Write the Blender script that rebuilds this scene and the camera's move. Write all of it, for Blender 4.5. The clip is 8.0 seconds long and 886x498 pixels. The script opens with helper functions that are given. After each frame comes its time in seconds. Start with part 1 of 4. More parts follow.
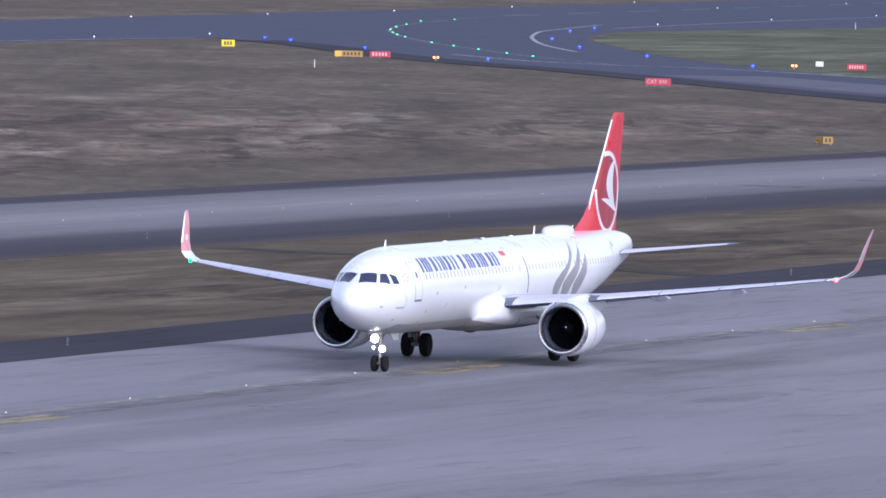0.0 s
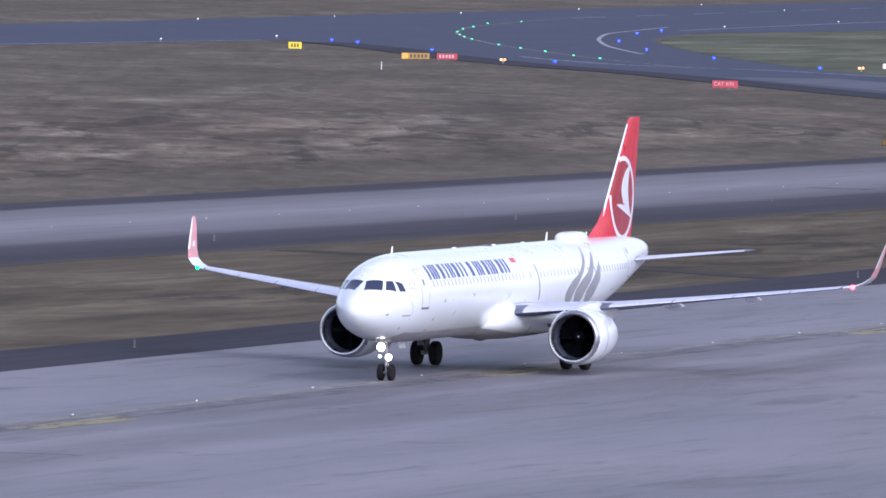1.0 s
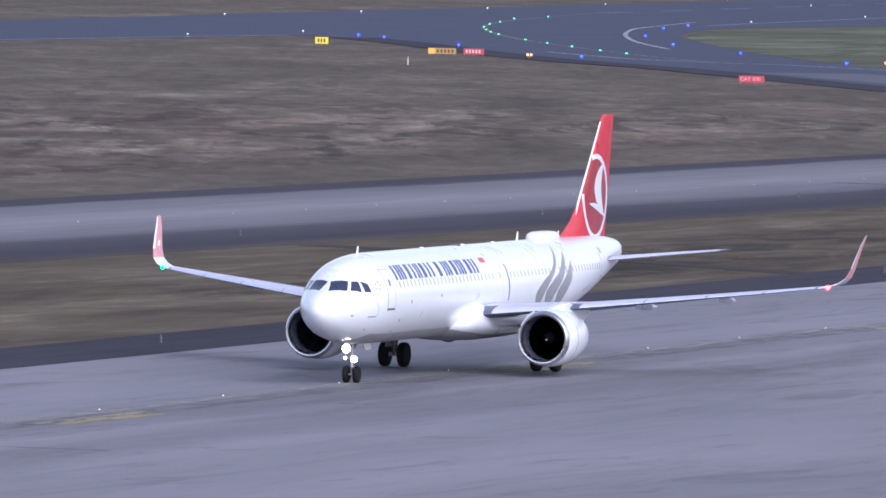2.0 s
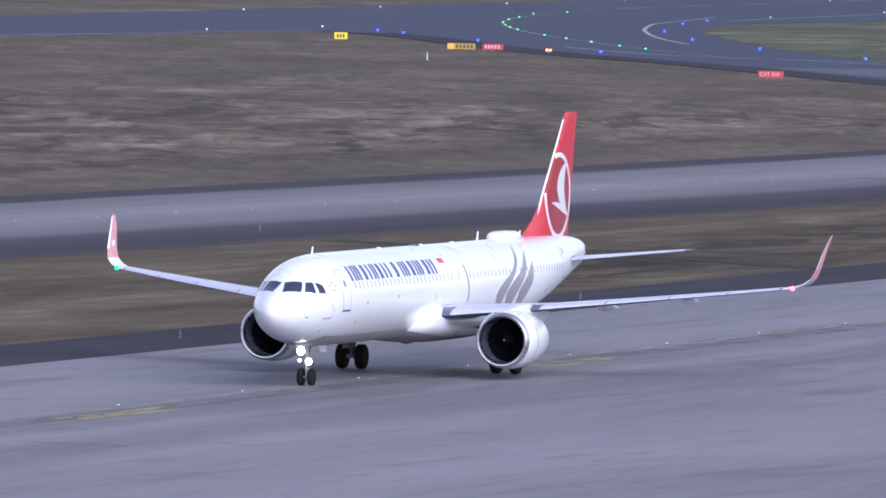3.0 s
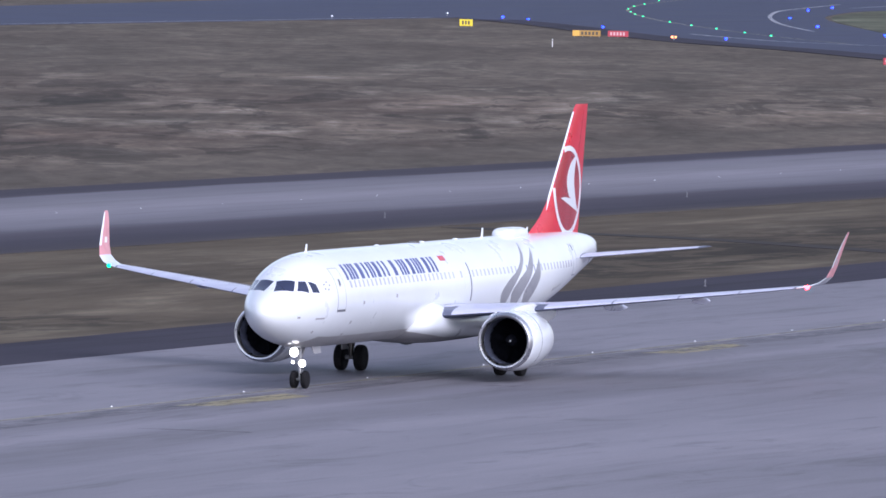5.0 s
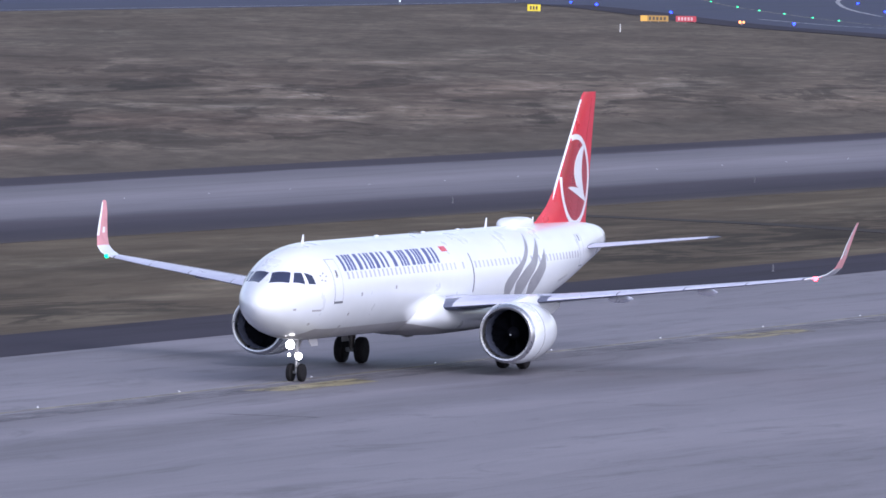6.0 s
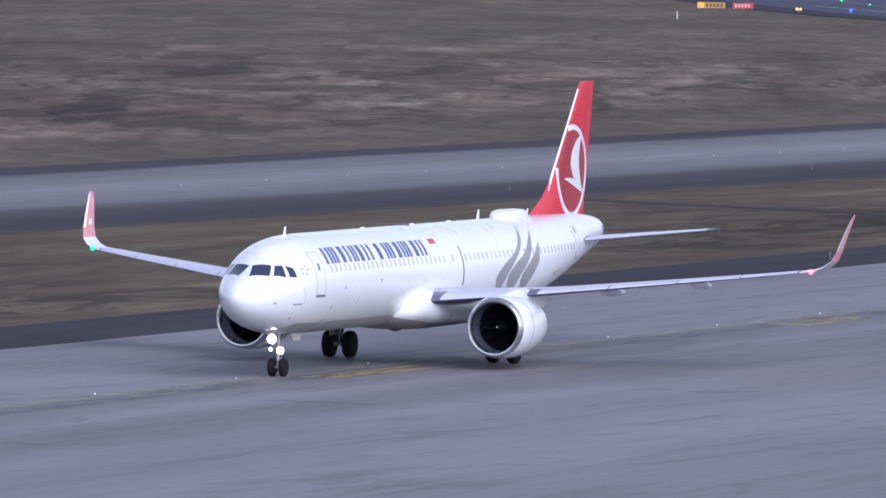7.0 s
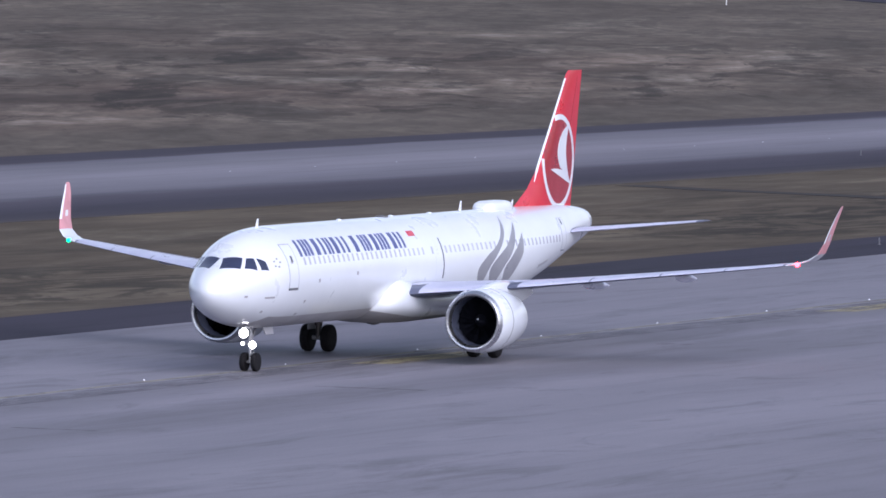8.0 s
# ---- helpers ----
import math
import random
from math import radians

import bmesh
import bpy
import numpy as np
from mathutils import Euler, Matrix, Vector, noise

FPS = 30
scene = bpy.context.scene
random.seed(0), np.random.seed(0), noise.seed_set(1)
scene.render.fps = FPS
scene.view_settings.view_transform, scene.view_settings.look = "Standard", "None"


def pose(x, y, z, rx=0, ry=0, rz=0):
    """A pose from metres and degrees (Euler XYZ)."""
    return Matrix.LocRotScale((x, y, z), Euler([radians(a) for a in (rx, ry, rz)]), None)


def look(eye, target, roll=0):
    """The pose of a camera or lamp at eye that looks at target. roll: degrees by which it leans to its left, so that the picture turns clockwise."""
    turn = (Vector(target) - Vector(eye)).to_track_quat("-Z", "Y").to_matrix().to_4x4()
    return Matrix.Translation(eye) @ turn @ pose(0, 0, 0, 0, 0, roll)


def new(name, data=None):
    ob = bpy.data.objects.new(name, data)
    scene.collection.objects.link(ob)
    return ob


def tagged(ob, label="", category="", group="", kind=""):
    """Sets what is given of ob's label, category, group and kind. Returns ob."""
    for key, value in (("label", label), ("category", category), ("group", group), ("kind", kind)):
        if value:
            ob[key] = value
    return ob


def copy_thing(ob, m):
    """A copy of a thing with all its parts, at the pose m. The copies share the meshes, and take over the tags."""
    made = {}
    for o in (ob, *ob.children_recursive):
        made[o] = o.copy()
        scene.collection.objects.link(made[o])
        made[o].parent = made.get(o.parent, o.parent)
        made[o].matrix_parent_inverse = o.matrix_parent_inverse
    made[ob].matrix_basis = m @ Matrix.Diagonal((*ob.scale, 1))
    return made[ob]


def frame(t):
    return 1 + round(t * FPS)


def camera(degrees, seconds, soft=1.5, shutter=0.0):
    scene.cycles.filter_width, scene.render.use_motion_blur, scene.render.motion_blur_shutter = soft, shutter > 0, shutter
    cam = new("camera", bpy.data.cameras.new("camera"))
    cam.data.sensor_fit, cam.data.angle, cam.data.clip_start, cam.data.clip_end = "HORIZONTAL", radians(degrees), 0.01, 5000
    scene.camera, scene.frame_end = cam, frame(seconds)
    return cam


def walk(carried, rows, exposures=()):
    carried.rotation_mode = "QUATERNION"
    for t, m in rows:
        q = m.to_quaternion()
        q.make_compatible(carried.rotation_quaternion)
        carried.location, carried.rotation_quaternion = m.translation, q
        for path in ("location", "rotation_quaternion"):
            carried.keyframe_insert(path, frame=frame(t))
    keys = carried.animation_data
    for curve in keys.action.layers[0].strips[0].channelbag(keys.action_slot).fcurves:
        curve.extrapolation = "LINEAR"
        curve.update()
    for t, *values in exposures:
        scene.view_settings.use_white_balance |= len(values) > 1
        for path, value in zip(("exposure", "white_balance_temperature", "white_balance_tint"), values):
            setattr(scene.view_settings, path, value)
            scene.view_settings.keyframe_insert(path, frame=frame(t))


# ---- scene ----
EYE = (0.0, 0.0, 21.54)
LENS = 5.107
PAN = [  # seconds, pan to the right, tilt down (degrees)
    (0.0, 0.918, 1.909),
    (0.5, 0.741, 1.887),
    (1.0, 0.532, 1.903),
    (1.5, 0.422, 1.922),
    (1.7, 0.400, 1.929),
    (2.8, 0.309, 1.949),
    (3.0, 0.269, 1.963),
    (3.5, 0.131, 1.996),
    (4.0, -0.057, 2.025),
    (4.5, -0.256, 2.043),
    (4.7, -0.336, 2.043),
    (5.8, -0.759, 2.122),
    (6.0, -0.841, 2.144),
    (6.5, -1.016, 2.184),
    (7.0, -1.168, 2.226),
    (7.5, -1.270, 2.269),
    (8.0, -1.450, 2.311),
]
ROLL = 1.03
TAXI = [  # seconds, x, y of the nose, heading (degrees)
    (0.0, 2.97, 465.44, 19.16),
    (0.5, 1.57, 461.45, 19.18),
    (1.0, 0.08, 457.46, 19.23),
    (1.5, -1.31, 453.48, 19.22),
    (3.0, -5.61, 441.28, 19.15),
    (3.5, -6.97, 437.16, 19.15),
    (4.0, -8.42, 433.01, 19.06),
    (4.5, -9.75, 428.92, 18.97),
    (6.0, -13.99, 416.83, 19.04),
    (6.5, -15.38, 412.89, 19.22),
    (7.0, -16.92, 408.96, 19.40),
    (7.5, -18.36, 405.02, 19.58),
    (8.0, -19.79, 401.00, 19.67),
]

EXPOSURE = [(0.0, 0.92), (4.5, 0.86), (6.5, 0.79), (8.0, 0.70)]
KELVIN, TINT = 5800, 19.5
SKY, SUN, SUN_SIZE, SUN_ELEV, SUN_ROT = 0.122, 0.85, 70, 33, 146
cam = camera(LENS, 8.0, soft=1.6)


def aim(pan, tilt):
    """The camera on its stand, turned by pan and tilt."""
    p, t = radians(pan), radians(tilt)
    way = Vector((math.sin(p) * math.cos(t), math.cos(p) * math.cos(t), -math.sin(t)))
    return look(EYE, Vector(EYE) + 400 * way, ROLL)


walk(cam, [(t, aim(p, d)) for t, p, d in PAN], exposures=[(t, e, KELVIN, TINT) for t, e in EXPOSURE])

# ---- light: a bright overcast afternoon, the brightest sky behind the camera ----
world = bpy.data.worlds.new("overcast_sky")
scene.world = world
world.use_nodes = True
wn = world.node_tree.nodes
sky = wn.new("ShaderNodeTexSky")
sky.sky_type, sky.sun_disc = "NISHITA", False
sky.sun_elevation, sky.sun_rotation = radians(SUN_ELEV), radians(SUN_ROT)
sky.dust_density, sky.air_density, sky.altitude = 3.0, 1.0, 100
cloud = wn.new("ShaderNodeHueSaturation")  # cloud takes most of the blue out of the sky
cloud.inputs["Saturation"].default_value = 0.55
world.node_tree.links.new(sky.outputs[0], cloud.inputs["Color"])
world.node_tree.links.new(cloud.outputs[0], wn["Background"].inputs[0])
wn["Background"].inputs[1].default_value = SKY
sun = new("sun", bpy.data.lights.new("sun", "SUN"))
sun.data.energy, sun.data.angle, sun.data.color = SUN, radians(SUN_SIZE), (1.0, 0.97, 0.93)
az, el = radians(SUN_ROT), radians(SUN_ELEV)
sun.matrix_basis = look((0, 0, 0), (-math.sin(az) * math.cos(el), -math.cos(az) * math.cos(el), -math.sin(el)))


# ---- materials ----
class Mat:
    """A node material under construction."""

    def __init__(self, name, base, rough=0.6, metal=0.0, **more):
        self.m = bpy.data.materials.new(name)
        self.m.use_nodes = True
        self.t = self.m.node_tree
        self.b = self.t.nodes["Principled BSDF"]
        self.b.inputs["Base Color"].default_value = (*base, 1)
        self.b.inputs["Roughness"].default_value = rough
        self.b.inputs["Metallic"].default_value = metal
        for k, v in more.items():
            self.b.inputs[k.replace("_", " ")].default_value = v
        self.coord = None

    def node(self, kind, **props):
        n = self.t.nodes.new(kind)
        for k, v in props.items():
            if k == "operation":
                n.operation = v
            elif k == "blend_type":
                n.blend_type = v
            elif k == "data_type":
                n.data_type = v
            elif k == "feature":
                n.feature = v
        return n

    def link(self, a, b):
        self.t.links.new(a, b)

    def place(self, scale=(1, 1, 1), turn=0.0):
        if self.coord is None:
            self.coord = self.t.nodes.new("ShaderNodeTexCoord")
        mp = self.t.nodes.new("ShaderNodeMapping")
        mp.inputs["Scale"].default_value = scale
        mp.inputs["Rotation"].default_value = (0, 0, turn)
        self.link(self.coord.outputs["Object"], mp.inputs[0])
        return mp.outputs[0]

    def noise(self, scale, detail=4.0, rough=0.55, stretch=(1, 1, 1), turn=0.0, warp=0.0):
        n = self.t.nodes.new("ShaderNodeTexNoise")
        n.inputs["Scale"].default_value = scale
        n.inputs["Detail"].default_value = detail
        n.inputs["Roughness"].default_value = rough
        n.inputs["Distortion"].default_value = warp
        self.link(self.place(stretch, turn), n.inputs["Vector"])
        return n.outputs[0]

    def ramp(self, value, stops):
        r = self.t.nodes.new("ShaderNodeValToRGB")
        r.color_ramp.elements[0].position, r.color_ramp.elements[1].position = stops[0][0], stops[-1][0]
        for p, c in stops[1:-1]:
            r.color_ramp.elements.new(p)
        for e, (p, c) in zip(r.color_ramp.elements, stops):
            e.position, e.color = p, (*c, 1) if not isinstance(c, float) else (c, c, c, 1)
        self.link(value, r.inputs[0])
        return r.outputs[0]

    def mix(self, fac, a, b, how="MIX"):
        n = self.t.nodes.new("ShaderNodeMix")
        n.data_type, n.blend_type = "RGBA", how
        for v, s in ((fac, n.inputs[0]), (a, n.inputs[6]), (b, n.inputs[7])):
            if isinstance(v, (int, float)):
                s.default_value = v
            elif isinstance(v, tuple):
                s.default_value = (*v, 1)
            else:
                self.link(v, s)
        return n.outputs[2]

    def math(self, op, a, b):
        n = self.t.nodes.new("ShaderNodeMath")
        n.operation = op
        for v, s in ((a, n.inputs[0]), (b, n.inputs[1])):
            if isinstance(v, (int, float)):
                s.default_value = v
            else:
                self.link(v, s)
        return n.outputs[0]

    def color(self, out):
        self.link(out, self.b.inputs["Base Color"])
        return self

    def roughness(self, out):
        self.link(out, self.b.inputs["Roughness"])
        return self

    def bump(self, out, strength=0.3, distance=0.02):
        n = self.t.nodes.new("ShaderNodeBump")
        n.inputs["Strength"].default_value, n.inputs["Distance"].default_value = strength, distance
        self.link(out, n.inputs["Height"])
        self.link(n.outputs[0], self.b.inputs["Normal"])
        return self

    def alpha(self, out):
        self.link(out, self.b.inputs["Alpha"])
        return self

    def glow(self, color, strength):
        self.b.inputs["Emission Color"].default_value = (*color, 1)
        self.b.inputs["Emission Strength"].default_value = strength
        return self


def paving(name, low, mid, high, streak=0.5, rough=0.62, bands=(), gloss=0.25):
    """Old paving: broad patches, streaks along the taxiway, grit."""
    m = Mat(name, mid, rough, Specular_IOR_Level=gloss)
    broad = m.noise(0.045, 5, 0.6, (1, 0.35, 1))
    line = m.noise(0.45, 5, 0.62, (1, 0.07, 1), warp=1.2)
    grit = m.noise(9.0, 3, 0.7)
    c = m.ramp(broad, [(0.3, low), (0.5, mid), (0.72, high)])
    c = m.mix(streak, c, m.ramp(line, [(0.32, 0.62), (0.5, 1.0), (0.7, 1.12)]), "MULTIPLY")
    c = m.mix(0.35, c, m.ramp(grit, [(0.3, 0.75), (0.7, 1.2)]), "MULTIPLY")
    if bands:  # long stains left by many wheels, at set distances from the line
        sep = m.node("ShaderNodeSeparateXYZ")
        m.link(m.place(), sep.inputs[0])
        wob = m.math("MULTIPLY", m.noise(0.05, 4, 0.6, (1, 0.4, 1)), 7.0)
        at = m.math("DIVIDE", m.math("ADD", m.math("ADD", sep.outputs[0], wob), 16.5), 60.0)
        c = m.mix(0.8, c, m.ramp(at, [((n + 20) / 60, v) for n, v in bands]), "MULTIPLY")
        blot = m.noise(0.24, 8, 0.66, (1, 0.24, 1), warp=1.4)
        c = m.mix(0.8, c, m.ramp(blot, [(0.34, 0.72), (0.40, 0.86), (0.45, 1.0), (0.60, 1.0), (0.68, 1.1)]), "MULTIPLY")
        crack = m.noise(0.12, 8, 0.7, (1, 0.15, 1), warp=1.2)
        c = m.mix(0.8, c, m.ramp(crack, [(0.36, 0.72), (0.47, 1.0), (0.6, 1.0), (0.72, 1.14)]), "MULTIPLY")
    m.color(c).roughness(m.ramp(broad, [(0.3, rough - 0.08), (0.7, rough + 0.1)])).bump(grit, 0.25, 0.01)
    return m.m


def profiled_paving(name, base, edge0, drift0, edge1, drift1, stops, wander=0.10):
    """A taxiway from verge to verge: stops give the asphalt's shade at shares of the width, blurred by wear."""
    m = Mat(name, base, 0.8, Specular_IOR_Level=0.12)
    sep = m.node("ShaderNodeSeparateXYZ")
    m.link(m.place(), sep.inputs[0])
    a = m.math("ADD", m.math("MULTIPLY", sep.outputs[1], drift0), edge0)
    wide = m.math("ADD", m.math("MULTIPLY", sep.outputs[1], drift1 - drift0), edge1 - edge0)
    u = m.math("DIVIDE", m.math("SUBTRACT", sep.outputs[0], a), wide)
    sway = m.math("MULTIPLY", m.math("SUBTRACT", m.noise(0.16, 7, 0.62, (1, 0.10, 1), warp=0.6), 0.5), wander)
    fray = m.math("MULTIPLY", m.math("SUBTRACT", m.noise(0.9, 5, 0.7, (1, 0.2, 1)), 0.5), wander * 0.35)
    c = m.ramp(m.math("ADD", m.math("ADD", u, sway), fray), stops)
    line = m.noise(0.5, 6, 0.62, (1, 0.05, 1), warp=0.8)
    c = m.mix(0.55, c, m.ramp(line, [(0.3, 0.72), (0.5, 1.0), (0.7, 1.15)]), "MULTIPLY")
    broad = m.noise(0.05, 5, 0.6, (1, 0.3, 1))
    c = m.mix(0.6, c, m.ramp(broad, [(0.34, 0.8), (0.5, 1.0), (0.66, 1.12)]), "MULTIPLY")
    grit = m.noise(9.0, 3, 0.7)
    c = m.mix(0.3, c, m.ramp(grit, [(0.3, 0.75), (0.7, 1.2)]), "MULTIPLY")
    m.color(c).bump(grit, 0.25, 0.01)
    return m.m


def grass_material(name, tint=(1, 1, 1), green=0.0, contrast=0.68, swing=1.0, mown=False, verge=False):
    """Dry winter turf: broad areas, long lighter and darker swathes, clumps with ragged edges."""
    m = Mat(name, (0.1, 0.09, 0.08), 0.9, Specular_IOR_Level=0.15)
    t = lambda r, g, b: (r * tint[0], g * tint[1], b * tint[2])
    broad = m.noise(0.010, 6, 0.62, (1, 0.4, 1))
    swathe = m.noise(0.045, 7, 0.60, (1, 0.30, 1), turn=0.12, warp=0.5)
    patch = m.noise(0.11, 9, 0.68, (1, 0.26, 1), warp=0.9)
    fine = m.noise(0.42, 7, 0.62, (1, 0.22, 1), warp=0.6)
    clump = m.noise(0.10, 8, 0.66, (1, 0.18, 1), warp=0.9)
    pale = m.noise(0.075, 8, 0.66, (1, 0.14, 1), turn=0.05, warp=0.4)
    c = m.ramp(patch, [(0.36, t(0.060, 0.051, 0.045)), (0.44, t(0.073, 0.063, 0.056)), (0.51, t(0.083, 0.072, 0.064)), (0.57, t(0.098, 0.087, 0.079)), (0.66, t(0.140, 0.128, 0.119))])
    c = m.mix(0.9 * swing, c, m.ramp(broad, [(0.36, (0.74, 0.64, 0.62)), (0.5, (1.0, 0.98, 0.96)), (0.63, (1.2, 1.18, 1.15))]), "MULTIPLY")
    c = m.mix(0.85 * swing, c, m.ramp(swathe, [(0.38, 0.66), (0.46, 0.97), (0.54, 1.22), (0.64, 1.75)]), "MULTIPLY")
    c = m.mix(contrast, c, m.ramp(fine, [(0.36, 0.66), (0.5, 1.0), (0.64, 1.32)]), "MULTIPLY")
    c = m.mix(0.9 * swing, c, m.ramp(pale, [(0.53, (1.0, 1.0, 1.0)), (0.59, (1.3, 1.35, 1.38)), (0.66, (1.75, 1.86, 1.92))]), "MULTIPLY")
    c = m.mix(0.9 * swing, c, m.ramp(clump, [(0.34, 0.40), (0.435, 0.56), (0.462, 1.08), (0.6, 1.12), (0.72, 1.3)]), "MULTIPLY")
    if verge:  # kept short and even along the runway and along the taxiway
        sep = m.node("ShaderNodeSeparateXYZ")
        m.link(m.place((1, 1, 1), radians(19.8)), sep.inputs[0])
        far = m.node("ShaderNodeSeparateXYZ")
        m.link(m.place(), far.inputs[0])
        wave = m.math("MULTIPLY", m.noise(0.03, 5, 0.6, (1, 0.4, 1)), 90.0)
        keep = m.math("MULTIPLY", m.ramp(m.math("DIVIDE", m.math("ADD", far.outputs[1], wave), 1500.0), [(0.50, 0.0), (0.64, 0.68)]), 1.0)
        side = m.ramp(m.math("DIVIDE", m.math("ADD", m.math("ADD", sep.outputs[0], m.math("MULTIPLY", wave, 0.12)), 240.0), 100.0), [(0.46, 0.0), (0.60, 0.75)])
        even = m.mix(0.5, m.mix(1.0, t(0.082, 0.073, 0.065), m.ramp(fine, [(0.36, 0.82), (0.64, 1.18)]), "MULTIPLY"), m.ramp(swathe, [(0.38, 0.8), (0.5, 1.0), (0.64, 1.2)]), "MULTIPLY")
        c = m.mix(m.math("MAXIMUM", keep, side), c, even)
    if mown:  # dark rough spots left standing in mown turf
        sep = m.node("ShaderNodeSeparateXYZ")
        m.link(m.place(), sep.inputs[0])
        rough = m.noise(0.22, 8, 0.70, (1, 0.30, 1), warp=1.0)
        where = m.math("MULTIPLY", m.ramp(m.noise(0.03, 3, 0.5, (1, 0.5, 1)), [(0.44, 0.0), (0.53, 1.0)]), m.ramp(m.math("DIVIDE", m.math("ADD", sep.outputs[0], 70.0), 50.0), [(0.25, 0.0), (0.5, 1.0), (0.78, 1.0), (0.85, 0.0)]))
        c = m.mix(where, c, m.mix(1.0, c, m.ramp(rough, [(0.40, 0.38), (0.48, 0.55), (0.53, 1.0)]), "MULTIPLY"))
    if green:
        c = m.mix(green, c, (0.075, 0.095, 0.06))
    m.color(c).bump(patch, 0.4, 0.3)
    return m.m


def plain(name, color, rough=0.5, metal=0.0, wear=0.12, scale=3.0, **more):
    m = Mat(name, color, rough, metal, **more)
    n = m.noise(scale, 5, 0.6)
    c = m.mix(1.0, color, m.ramp(n, [(0.3, 1.0 - wear), (0.7, 1.0)]), "MULTIPLY")
    m.color(c).roughness(m.ramp(n, [(0.3, min(1, rough + 0.08)), (0.7, max(0.02, rough - 0.05))]))
    return m.m


def lamp_material(name, color, strength):
    return Mat(name, color, 0.3).glow(color, strength).m


def paint_line(name, color, cover, ragged=False):
    """Road paint, worn through to the paving in places."""
    m = Mat(name, color, 0.6)
    n = m.noise(0.8, 6, 0.7, (1, 0.3, 1))
    m.color(m.mix(1.0, color, m.ramp(m.noise(4.0, 4), [(0.3, 0.7), (0.7, 1.05)]), "MULTIPLY"))
    if ragged:
        n = m.noise(1.1, 8, 0.72, (1, 0.22, 1), warp=0.8)
    m.alpha(m.ramp(n, [(0.42, 0.12), (0.5, cover * 0.7), (0.6, cover)] if ragged else [(0.5 - cover * 0.35, 0.0), (0.62, cover)]))
    return m.m


